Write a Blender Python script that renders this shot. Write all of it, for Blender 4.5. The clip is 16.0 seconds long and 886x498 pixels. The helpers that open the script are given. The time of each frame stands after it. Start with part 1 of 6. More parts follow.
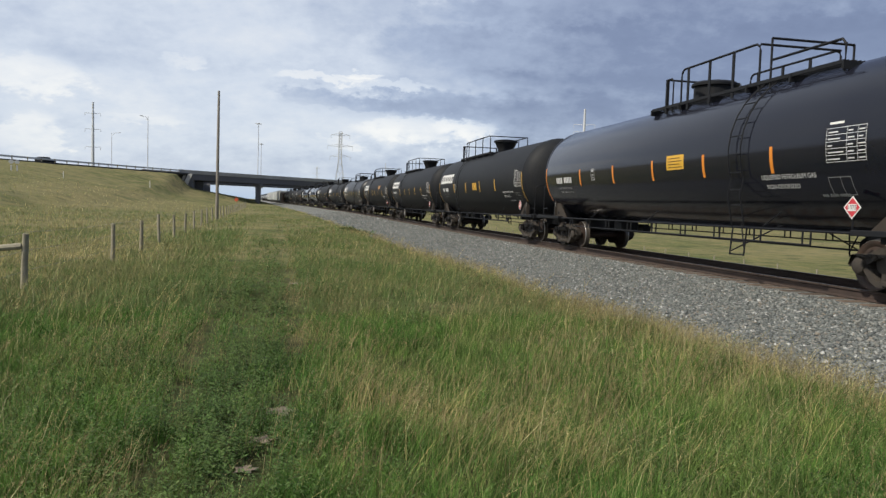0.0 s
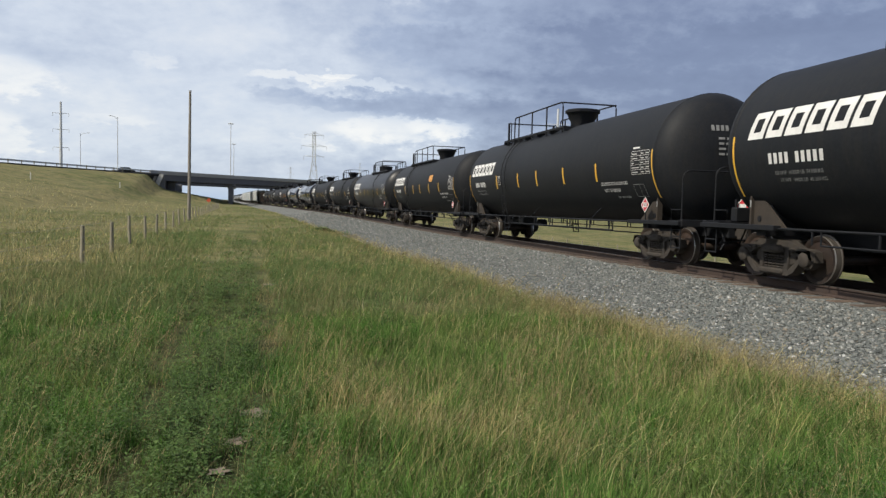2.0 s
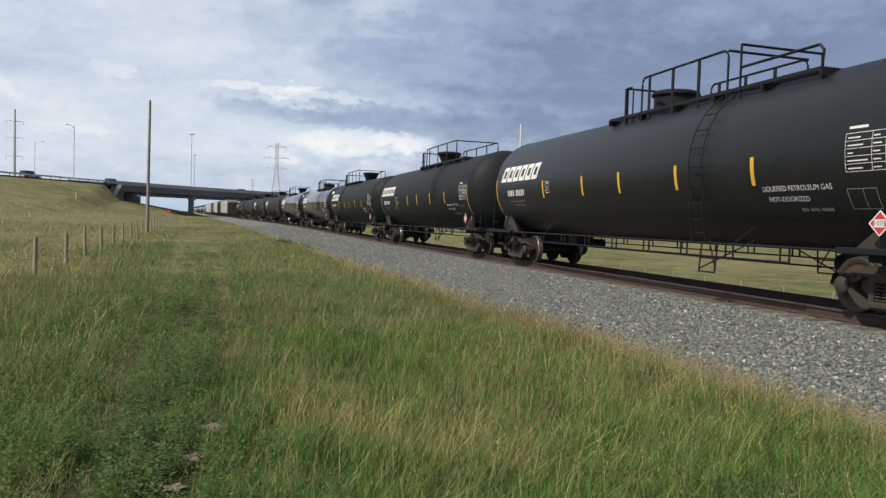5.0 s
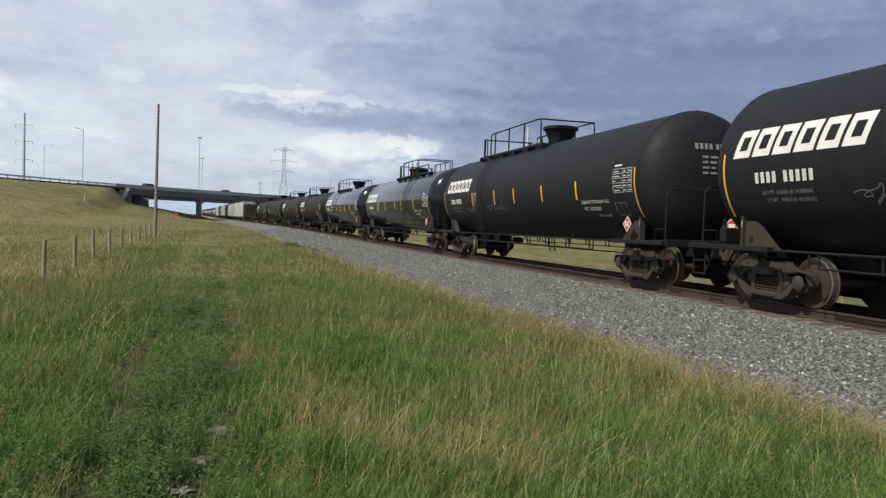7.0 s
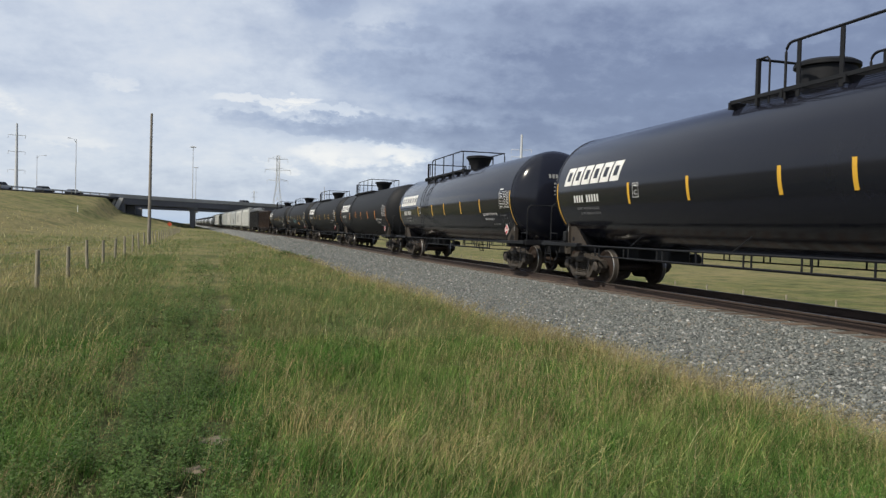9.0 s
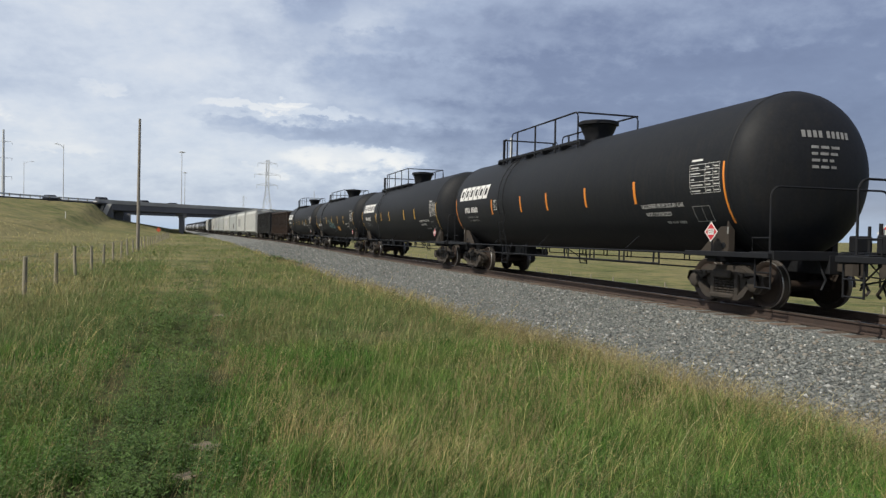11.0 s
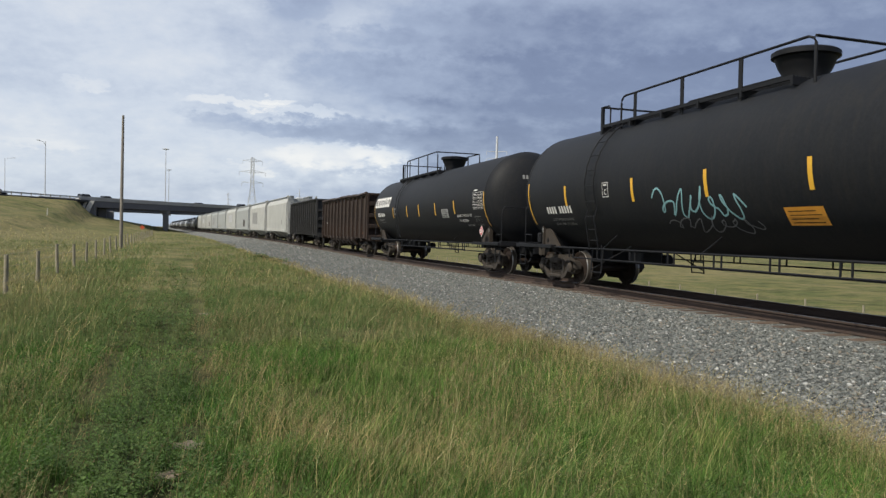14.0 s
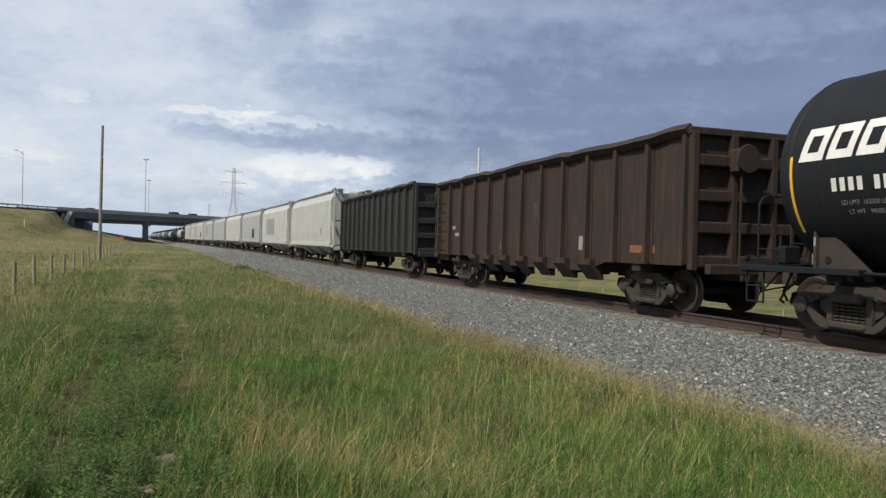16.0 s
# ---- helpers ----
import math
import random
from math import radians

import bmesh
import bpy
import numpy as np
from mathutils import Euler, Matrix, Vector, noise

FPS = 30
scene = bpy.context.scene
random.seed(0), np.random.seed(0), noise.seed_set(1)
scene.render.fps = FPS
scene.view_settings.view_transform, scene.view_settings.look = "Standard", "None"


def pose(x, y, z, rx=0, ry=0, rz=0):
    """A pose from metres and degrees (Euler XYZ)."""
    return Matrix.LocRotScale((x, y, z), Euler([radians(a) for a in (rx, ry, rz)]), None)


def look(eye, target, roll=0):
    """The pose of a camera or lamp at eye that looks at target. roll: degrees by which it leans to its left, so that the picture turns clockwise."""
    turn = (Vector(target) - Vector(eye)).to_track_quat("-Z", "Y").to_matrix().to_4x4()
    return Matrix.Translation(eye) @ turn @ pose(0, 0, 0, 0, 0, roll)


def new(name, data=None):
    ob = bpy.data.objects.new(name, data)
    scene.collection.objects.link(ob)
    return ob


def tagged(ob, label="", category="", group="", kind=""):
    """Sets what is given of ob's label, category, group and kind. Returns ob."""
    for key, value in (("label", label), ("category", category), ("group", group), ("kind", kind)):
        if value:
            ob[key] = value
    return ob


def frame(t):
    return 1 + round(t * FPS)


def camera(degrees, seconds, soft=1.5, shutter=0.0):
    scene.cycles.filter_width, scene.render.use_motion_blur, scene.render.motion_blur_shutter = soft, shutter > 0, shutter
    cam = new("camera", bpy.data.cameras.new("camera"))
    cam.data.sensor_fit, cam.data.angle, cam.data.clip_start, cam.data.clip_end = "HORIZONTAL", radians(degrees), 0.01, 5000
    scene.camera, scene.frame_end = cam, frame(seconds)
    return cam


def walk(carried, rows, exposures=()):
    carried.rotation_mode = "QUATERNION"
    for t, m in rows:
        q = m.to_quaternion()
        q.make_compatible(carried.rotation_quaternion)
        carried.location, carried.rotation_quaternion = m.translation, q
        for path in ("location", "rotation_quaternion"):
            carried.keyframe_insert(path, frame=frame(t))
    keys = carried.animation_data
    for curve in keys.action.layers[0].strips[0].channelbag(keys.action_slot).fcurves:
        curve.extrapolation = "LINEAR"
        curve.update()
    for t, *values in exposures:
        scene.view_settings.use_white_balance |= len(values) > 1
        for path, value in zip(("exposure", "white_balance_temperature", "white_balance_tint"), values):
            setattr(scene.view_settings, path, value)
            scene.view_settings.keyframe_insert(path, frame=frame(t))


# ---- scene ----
EYE = 1.65
RAIL = 0.35            # rail top over the grass round the camera
cam = camera(62.9, 16.0, soft=1.4)
# seconds, sway x, y, z in metres, yaw, pitch, roll in degrees
PATH = [
    (0.0, -0.031, 0.071, -0.014, 0.00, -3.53, -1.78), (0.5, -0.027, 0.071, -0.009, -0.27, -3.61, -1.63), (1.0, -0.020, 0.070, -0.017, -0.63, -3.63, -1.55),
    (1.5, -0.019, 0.051, -0.016, -1.62, -3.54, -1.60), (2.0, -0.019, 0.043, -0.012, -1.99, -3.49, -1.51), (2.5, -0.017, 0.034, -0.009, -2.32, -3.40, -1.66),
    (3.0, -0.020, 0.023, -0.007, -2.93, -3.31, -2.00), (3.5, 0.001, 0.032, -0.002, -3.54, -3.50, -1.56), (4.0, -0.002, 0.013, -0.006, -4.91, -2.64, -1.94),
    (6.5, -0.000, 0.007, -0.003, -4.59, -2.27, -2.12), (7.0, 0.000, 0.001, 0.001, -4.33, -2.10, -2.03), (7.5, -0.005, -0.001, 0.005, -4.24, -1.38, -1.95),
    (8.0, -0.009, 0.003, -0.000, -4.10, -1.24, -1.85), (8.5, -0.000, 0.013, -0.003, -4.20, -1.43, -1.63), (9.0, -0.002, 0.001, -0.002, -4.77, -1.50, -1.59),
    (11.5, 0.004, -0.005, -0.008, -5.55, -1.12, -1.15), (12.0, 0.008, -0.007, 0.003, -5.12, -1.06, -0.96), (12.5, 0.002, -0.017, 0.004, -5.34, -0.93, -1.09),
    (13.0, 0.016, -0.037, 0.008, -6.20, -1.39, -1.40), (13.5, 0.018, -0.047, 0.008, -6.67, -1.36, -1.39), (14.0, 0.018, -0.057, 0.009, -6.65, -1.32, -1.30),
    (14.5, 0.024, -0.061, 0.015, -6.88, -0.96, -1.04), (15.0, 0.025, -0.055, 0.008, -7.54, -0.58, -1.16), (15.5, 0.030, -0.062, 0.015, -7.79, -0.55, -1.23),
    (16.0, 0.022, -0.084, 0.015, -8.05, -0.42, -1.30)]
walk(cam, [(t, pose(x, y, EYE + z, 90 + p, r, a)) for t, x, y, z, a, p, r in PATH],
     [(0.0, 0.11), (4.0, 0.11), (7.0, 0.06), (16.0, 0.05)])

# ---------------------------------------------------------------- world and sun
SUN_DIR = Vector((-0.54, -0.38, 0.75)).normalized()


class Nodes:
    """Short hand for building a node tree."""

    def __init__(self, tree):
        self.tree = tree

    def add(self, kind, operation="", data_type="", blend_type=""):
        node = self.tree.nodes.new(kind)
        if operation:
            node.operation = operation
        if data_type:
            node.data_type = data_type
        if blend_type:
            node.blend_type = blend_type
        return node

    def link(self, a, b):
        self.tree.links.new(a, b)

    def math(self, op, a, b=None, clamp=False):
        node = self.add("ShaderNodeMath", operation=op)
        node.use_clamp = clamp
        for n, v in enumerate((a, b)):
            if v is None:
                continue
            if isinstance(v, (int, float)):
                node.inputs[n].default_value = v
            else:
                self.link(v, node.inputs[n])
        return node.outputs[0]

    def noise(self, vector, scale, detail=4.0, rough=0.55):
        node = self.add("ShaderNodeTexNoise")
        node.inputs["Scale"].default_value, node.inputs["Detail"].default_value, node.inputs["Roughness"].default_value = scale, detail, rough
        if vector is not None:
            self.link(vector, node.inputs["Vector"])
        return node.outputs["Fac"]

    def ramp(self, fac, stops, ease="LINEAR"):
        node = self.add("ShaderNodeValToRGB")
        node.color_ramp.interpolation = ease
        elements = node.color_ramp.elements
        while len(elements) < len(stops):
            elements.new(0.5)
        for element, (place, colour) in zip(elements, stops):
            element.position, element.color = place, (*colour, 1)
        self.link(fac, node.inputs["Fac"])
        return node.outputs["Color"]

    def mix(self, fac, a, b):
        node = self.add("ShaderNodeMix", data_type="RGBA")
        for slot, v in ((0, fac), (6, a), (7, b)):
            if isinstance(v, (int, float)):
                node.inputs[slot].default_value = v
            elif isinstance(v, tuple):
                node.inputs[slot].default_value = (*v, 1)
            else:
                self.link(v, node.inputs[slot])
        return node.outputs[2]


def make_world():
    world = bpy.data.worlds.new("world")
    scene.world = world
    world.use_nodes = True
    n = Nodes(world.node_tree)
    n.tree.nodes.clear()
    out = n.add("ShaderNodeOutputWorld")
    sky = n.add("ShaderNodeTexSky")
    sky.sky_type, sky.sun_disc = "NISHITA", False
    sky.sun_elevation = math.asin(SUN_DIR.z)
    sky.sun_rotation = math.atan2(SUN_DIR.x, SUN_DIR.y)
    clear = n.add("ShaderNodeVectorMath", operation="SCALE")
    n.link(sky.outputs[0], clear.inputs[0])
    clear.inputs["Scale"].default_value = 0.11
    way = n.add("ShaderNodeTexCoord").outputs["Generated"]
    split = n.add("ShaderNodeSeparateXYZ")
    n.link(way, split.inputs[0])
    dx, dy, dz = split.outputs
    # azimuth to the left and elevation, in degrees
    az = n.math("MULTIPLY", n.math("ARCTAN2", n.math("MULTIPLY", dx, -1.0), dy), 57.2958)
    el = n.math("MULTIPLY", n.math("ARCSINE", dz), 57.2958)
    # cloud sheet seen in perspective
    lift = n.math("ADD", n.math("MAXIMUM", dz, 0.0), 0.38)
    flat = n.add("ShaderNodeCombineXYZ")
    n.link(n.math("DIVIDE", dx, lift), flat.inputs[0])
    n.link(n.math("DIVIDE", dy, lift), flat.inputs[1])
    big = n.noise(flat.outputs[0], 2.1, 6.0, 0.52)
    fine = n.noise(flat.outputs[0], 7.0, 8.0, 0.58)
    puff = n.noise(flat.outputs[0], 24.0, 7.0, 0.60)
    warp = n.math("MULTIPLY", n.math("SUBTRACT", fine, 0.5), 6.0)
    warp2 = n.math("MULTIPLY", n.math("SUBTRACT", fine, 0.5), 2.4)
    az_w, el_w = n.math("ADD", az, warp), n.math("ADD", el, warp2)
    # banks of cloud: azimuth, elevation, half width, half height in degrees, brightness
    soft_banks = [(30.0, 12.5, 9.0, 2.6, -0.06), (25.5, 9.6, 5.0, 1.1, -0.10), (20.0, 15.5, 9.0, 3.0, 0.06), (13.0, 11.5, 6.0, 1.6, 0.06), (24.0, 6.0, 9.0, 1.6, 0.05), (12.0, 4.6, 8.0, 1.4, 0.05),
                  (3.5, 5.4, 8.0, 1.3, 0.20), (1.5, 16.0, 3.5, 1.3, 0.14), (-4.0, 10.8, 9.0, 2.2, 0.05), (-16.0, 17.8, 14.0, 1.3, 0.14), (-30.0, 15.5, 12.0, 1.2, 0.10), (-22.0, 12.3, 14.0, 1.5, -0.06),
                  (-26.0, 8.2, 14.0, 1.6, -0.07), (-9.0, 10.0, 10.0, 0.6, -0.07), (-7.0, 8.9, 8.0, 0.7, 0.06), (-22.0, 10.3, 12.0, 0.5, 0.05), (8.0, 2.4, 14.0, 1.1, -0.06), (-12.0, 4.2, 9.0, 1.8, 0.04)]
    crisp_banks = [(30.0, 8.0, 3.6, 1.25, 0.20), (29.6, 3.9, 1.9, 1.5, 0.20), (33.5, 4.0, 2.2, 1.6, -0.12), (19.5, 9.8, 1.6, 0.40, 0.10), (22.5, 5.5, 2.4, 0.5, 0.08),
                   (9.0, 9.35, 3.8, 0.36, 0.20), (6.6, 9.75, 1.5, 0.36, 0.24), (4.5, 9.0, 3.6, 0.30, 0.15), (7.8, 7.75, 5.2, 0.62, -0.12), (0.5, 7.75, 7.5, 0.95, -0.09),
                   (1.6, 5.7, 5.2, 0.95, 0.22), (-1.6, 6.0, 2.1, 0.75, 0.16), (8.0, 4.5, 1.2, 0.30, 0.10), (-6.0, 14.6, 9.0, 1.2, 0.05), (0.5, 11.9, 5.5, 1.6, -0.05),
                   (4.8, 17.0, 3.0, 1.5, -0.14), (-1.0, 14.8, 3.5, 0.7, -0.10), (-27.0, 13.0, 7.0, 0.7, -0.07)]
    # pale to the left, slate blue to the right
    side = n.math("DIVIDE", n.math("ADD", az_w, 7.0), 19.0, True)
    value = n.math("MULTIPLY", n.math("SUBTRACT", big, 0.5), 0.36)
    value = n.math("ADD", value, n.math("MULTIPLY", n.math("SUBTRACT", fine, 0.5), 0.30))
    value = n.math("ADD", value, n.math("MULTIPLY", n.math("SUBTRACT", puff, 0.5), 0.18))
    value = n.math("ADD", value, n.math("ADD", n.math("MULTIPLY", side, 0.31), 0.39))
    value = n.math("SUBTRACT", value, n.math("MULTIPLY", n.math("DIVIDE", n.math("SUBTRACT", -4.0, az_w), 18.0, True), 0.13))
    for a, e, w, h, gain in soft_banks:
        u = n.math("DIVIDE", n.math("SUBTRACT", az_w, a), w)
        v = n.math("DIVIDE", n.math("SUBTRACT", el_w, e), h)
        r2 = n.math("ADD", n.math("MULTIPLY", u, u), n.math("MULTIPLY", v, v))
        value = n.math("ADD", value, n.math("MULTIPLY", n.math("EXPONENT", n.math("MULTIPLY", r2, -1.0)), gain))
    # banks with a clear, billowing edge
    az_p, el_p = n.math("ADD", az_w, n.math("MULTIPLY", n.math("SUBTRACT", puff, 0.5), 3.0)), n.math("ADD", el_w, n.math("MULTIPLY", n.math("SUBTRACT", puff, 0.5), 1.8))
    for a, e, w, h, gain in crisp_banks:
        u = n.math("DIVIDE", n.math("SUBTRACT", az_p, a), w)
        v = n.math("DIVIDE", n.math("SUBTRACT", el_p, e), h)
        r2 = n.math("ADD", n.math("MULTIPLY", u, u), n.math("MULTIPLY", v, v))
        edge = n.math("DIVIDE", 1.0, n.math("ADD", 1.0, n.math("EXPONENT", n.math("MULTIPLY", n.math("SUBTRACT", r2, 1.0), 4.5))))
        value = n.math("ADD", value, n.math("MULTIPLY", edge, gain))
    cloud = n.ramp(value, [(0.0, (0.13, 0.16, 0.27)), (0.28, (0.205, 0.25, 0.385)), (0.50, (0.39, 0.46, 0.61)), (0.72, (0.64, 0.70, 0.80)),
                           (1.0, (0.92, 0.92, 0.91))])
    low = n.math("MULTIPLY", n.math("SUBTRACT", 1.0, n.math("DIVIDE", el, 5.0), True), 0.35)
    cloud = n.mix(low, cloud, (0.62, 0.72, 0.86))
    cloud = n.mix(n.math("MULTIPLY", n.math("SUBTRACT", 1.0, n.math("DIVIDE", el, 2.2), True), 0.75), cloud, (0.42, 0.56, 0.76))     # haze on the horizon
    veil = n.mix(0.86, clear.outputs[0], cloud)
    back = n.add("ShaderNodeBackground")
    n.link(veil, back.inputs[0])
    back.inputs[1].default_value = 1.0
    n.link(back.outputs[0], out.inputs[0])


make_world()
sun = new("sun", bpy.data.lights.new("sun", "SUN"))
sun.data.energy, sun.data.angle, sun.data.color = 4.4, radians(1.2), (1.0, 0.93, 0.80)
sun.matrix_world = look(SUN_DIR * 100, (0, 0, 0))

# ---------------------------------------------------------------- materials


def material(name, colour, rough=0.7, metal=0.0, other=None, scale=4.0, spread=0.5, fine=0.0, bump=0.0, bump_scale=30.0, spec=0.5, island=0.0, random_by=0.0, streak=None):
    """A surface with blotches of a second colour, fine grain and relief."""
    mat = bpy.data.materials.new(name)
    mat.use_nodes = True
    n = Nodes(mat.node_tree)
    bsdf = n.tree.nodes["Principled BSDF"]
    bsdf.inputs["Roughness"].default_value, bsdf.inputs["Metallic"].default_value = rough, metal
    bsdf.inputs["Specular IOR Level"].default_value = spec
    where = n.add("ShaderNodeTexCoord").outputs["Object"]
    other = other or tuple(c * 0.75 for c in colour)
    fac = n.ramp(n.noise(where, scale, 6.0, 0.62), [(0.5 - spread / 2, (0, 0, 0)), (0.5 + spread / 2, (1, 1, 1))])
    col = n.mix(fac, colour, other)
    if streak:
        run = n.add("ShaderNodeMapping")
        run.inputs["Scale"].default_value = (3.0, 5.0, 0.55)
        n.link(where, run.inputs["Vector"])
        drips = n.ramp(n.noise(run.outputs[0], 1.6, 6.0, 0.65), [(0.46, (0, 0, 0)), (0.70, (0.8, 0.8, 0.8))])
        col = n.mix(drips, col, streak)
    if fine:
        grain = n.noise(where, scale * 14, 3.0, 0.6)
        dark = n.mix(grain, tuple(c * (1 - fine) for c in (1, 1, 1)), tuple(1 + fine for _ in range(3)))
        times = n.add("ShaderNodeMix", data_type="RGBA", blend_type="MULTIPLY")
        times.inputs[0].default_value = 1.0
        n.link(col, times.inputs[6])
        n.link(dark, times.inputs[7])
        col = times.outputs[2]
    for amount, node_kind, output in ((island, "ShaderNodeNewGeometry", "Random Per Island"), (random_by, "ShaderNodeObjectInfo", "Random")):
        if amount:
            hue = n.add("ShaderNodeHueSaturation")
            n.link(col, hue.inputs["Color"])
            shift = n.math("ADD", n.math("MULTIPLY", n.add(node_kind).outputs[output], 2 * amount), 1 - amount)
            n.link(shift, hue.inputs["Value"])
            col = hue.outputs["Color"]
    n.link(col, bsdf.inputs["Base Color"])
    if bump:
        b = n.add("ShaderNodeBump")
        b.inputs["Strength"].default_value = bump
        b.inputs["Distance"].default_value = 0.02
        n.link(n.noise(where, bump_scale, 5.0, 0.6), b.inputs["Height"])
        n.link(b.outputs[0], bsdf.inputs["Normal"])
    return mat


MAT = {
    "paint_matte": material("matte_black_paint", (0.0112, 0.0126, 0.0154), 0.58, streak=(0.0200, 0.0195, 0.0190), other=(0.0155, 0.0165, 0.0186), scale=1.2, fine=0.35, bump=0.08, bump_scale=5, spec=0.15),
    "paint_satin": material("satin_black_paint", (0.0110, 0.0118, 0.0138), 0.40, other=(0.0170, 0.0170, 0.0178), scale=1.0, fine=0.25, bump=0.05, bump_scale=4, spec=0.28),
    "paint_gloss": material("glossy_blue_black_paint", (0.0085, 0.0095, 0.0160), 0.14, other=(0.012, 0.013, 0.019), scale=0.8, fine=0.1, bump=0.04, bump_scale=2.5, spec=0.36),
    "steel_black": material("black_painted_steel", (0.0095, 0.0108, 0.0140), 0.6, other=(0.0150, 0.0150, 0.0160), scale=6, fine=0.3, spec=0.18),
    "truck": material("grimy_cast_steel", (0.024, 0.0205, 0.0175), 0.85, other=(0.046, 0.036, 0.027), scale=5, fine=0.4, bump=0.3, bump_scale=25),
    "wheel": material("rusty_wheel_steel", (0.024, 0.019, 0.016), 0.65, other=(0.052, 0.030, 0.020), scale=4, fine=0.3, metal=0.2, random_by=0.4),
    "tread": material("polished_tread_steel", (0.60, 0.58, 0.55), 0.30, metal=0.9, scale=8, fine=0.1),
    # tread steel coloured dark for the ballast and underframe it would mirror
    "tread_reflection": material("worn_tread_steel", (0.13, 0.115, 0.10), 0.40, metal=0.6, scale=8, fine=0.2),
    "plate": material("grimy_brown_plate", (0.024, 0.019, 0.015), 0.85, other=(0.040, 0.030, 0.022), scale=4, fine=0.4),
    # weathered concrete of piers and abutments, with shade put into its colour
    "concrete_dark": material("shaded_weathered_concrete", (0.17, 0.17, 0.17), 0.9, other=(0.12, 0.12, 0.125), scale=0.3, fine=0.2),
    "stripe": material("yellow_reflective_strip", (0.72, 0.42, 0.04), 0.45, other=(0.55, 0.30, 0.03), scale=5),
    "stripe_orange": material("orange_reflective_strip", (0.75, 0.26, 0.03), 0.45, other=(0.55, 0.18, 0.02), scale=5),
    "amber": material("amber_warning_panel", (0.75, 0.34, 0.04), 0.45, other=(0.60, 0.26, 0.03), scale=5),
    "white": material("white_stencil_paint", (0.72, 0.71, 0.68), 0.6, other=(0.55, 0.54, 0.52), scale=3, fine=0.15),
    "white_dim": material("worn_white_stencil_paint", (0.30, 0.30, 0.29), 0.7, other=(0.16, 0.16, 0.155), scale=4, fine=0.3),
    "placard_red": material("red_placard", (0.55, 0.035, 0.05), 0.5, scale=8),
    "rust": material("rusty_brown_steel", (0.027, 0.0155, 0.0108), 0.9, other=(0.013, 0.0095, 0.0085), streak=(0.054, 0.028, 0.016), scale=1.6, fine=0.45, bump=0.3, bump_scale=9),
    "rust_bright": material("bare_orange_rust", (0.24, 0.085, 0.028), 0.85, other=(0.13, 0.055, 0.025), scale=5, fine=0.4),
    "gondola_black": material("weathered_black_steel", streak=(0.030, 0.028, 0.026), colour=(0.010, 0.011, 0.012), rough=0.65, other=(0.022, 0.021, 0.020), scale=1.3, fine=0.4, bump=0.2, bump_scale=8),
    "hopper": material("dusty_white_hopper_paint", (0.42, 0.425, 0.40), 0.65, streak=(0.24, 0.235, 0.215), other=(0.33, 0.335, 0.315), scale=0.7, fine=0.15, random_by=0.12),
    "hopper_grey": material("pale_grey_hopper_paint", (0.33, 0.342, 0.33), 0.65, other=(0.25, 0.262, 0.255), scale=0.7, fine=0.15),
    "silver": material("silver_tank_paint", (0.45, 0.46, 0.47), 0.45, other=(0.33, 0.33, 0.34), scale=1, fine=0.1),
    "rail_side": material("rusty_rail_side", (0.050, 0.031, 0.023), 0.85, other=(0.032, 0.022, 0.018), scale=3, fine=0.35),
    "rail_top": material("worn_rail_head", (0.16, 0.145, 0.13), 0.42, metal=0.7, scale=3, fine=0.2),
    "tie": material("weathered_tie_wood", (0.065, 0.046, 0.034), 0.9, other=(0.11, 0.08, 0.06), scale=4, fine=0.4, random_by=0.3),
    "post": material("grey_weathered_wood", (0.33, 0.30, 0.215), 0.9, other=(0.20, 0.178, 0.13), scale=6, fine=0.35, bump=0.4, bump_scale=40),
    "pole": material("brown_grey_pole_wood", (0.26, 0.235, 0.20), 0.9, other=(0.17, 0.15, 0.128), scale=2, fine=0.3),
    "concrete": material("grey_concrete", (0.40, 0.39, 0.365), 0.9, other=(0.29, 0.285, 0.27), scale=0.25, fine=0.15),
    # lighter copy of the grey concrete: sunlight on the wing wall, put into the colour
    "concrete_pale": material("pale_sunlit_concrete", (0.56, 0.54, 0.49), 0.9, other=(0.42, 0.405, 0.37), scale=0.4, fine=0.15),
    "girder": material("dark_bridge_girder", (0.13, 0.13, 0.14), 0.8, other=(0.10, 0.10, 0.11), scale=0.2),
    "asphalt": material("asphalt", (0.055, 0.055, 0.055), 0.95, scale=0.5, fine=0.2),
    "galvanised": material("galvanised_steel", (0.58, 0.60, 0.62), 0.55, metal=0.1, scale=2, fine=0.1),
    "wire": material("fence_wire", (0.20, 0.20, 0.20), 0.6, metal=0.6, scale=10),
    "cyan": material("pale_cyan_spray_paint", (0.22, 0.42, 0.45), 0.6, scale=4),
    "spray": material("pale_grey_spray_paint", (0.13, 0.13, 0.14), 0.6, scale=4),
    "glass": material("dark_car_glass", (0.02, 0.02, 0.025), 0.1, scale=2),
    "coal": material("dark_load", (0.03, 0.025, 0.022), 0.95, scale=3, fine=0.5, bump=1.0, bump_scale=10),
}

# ---------------------------------------------------------------- mesh helpers


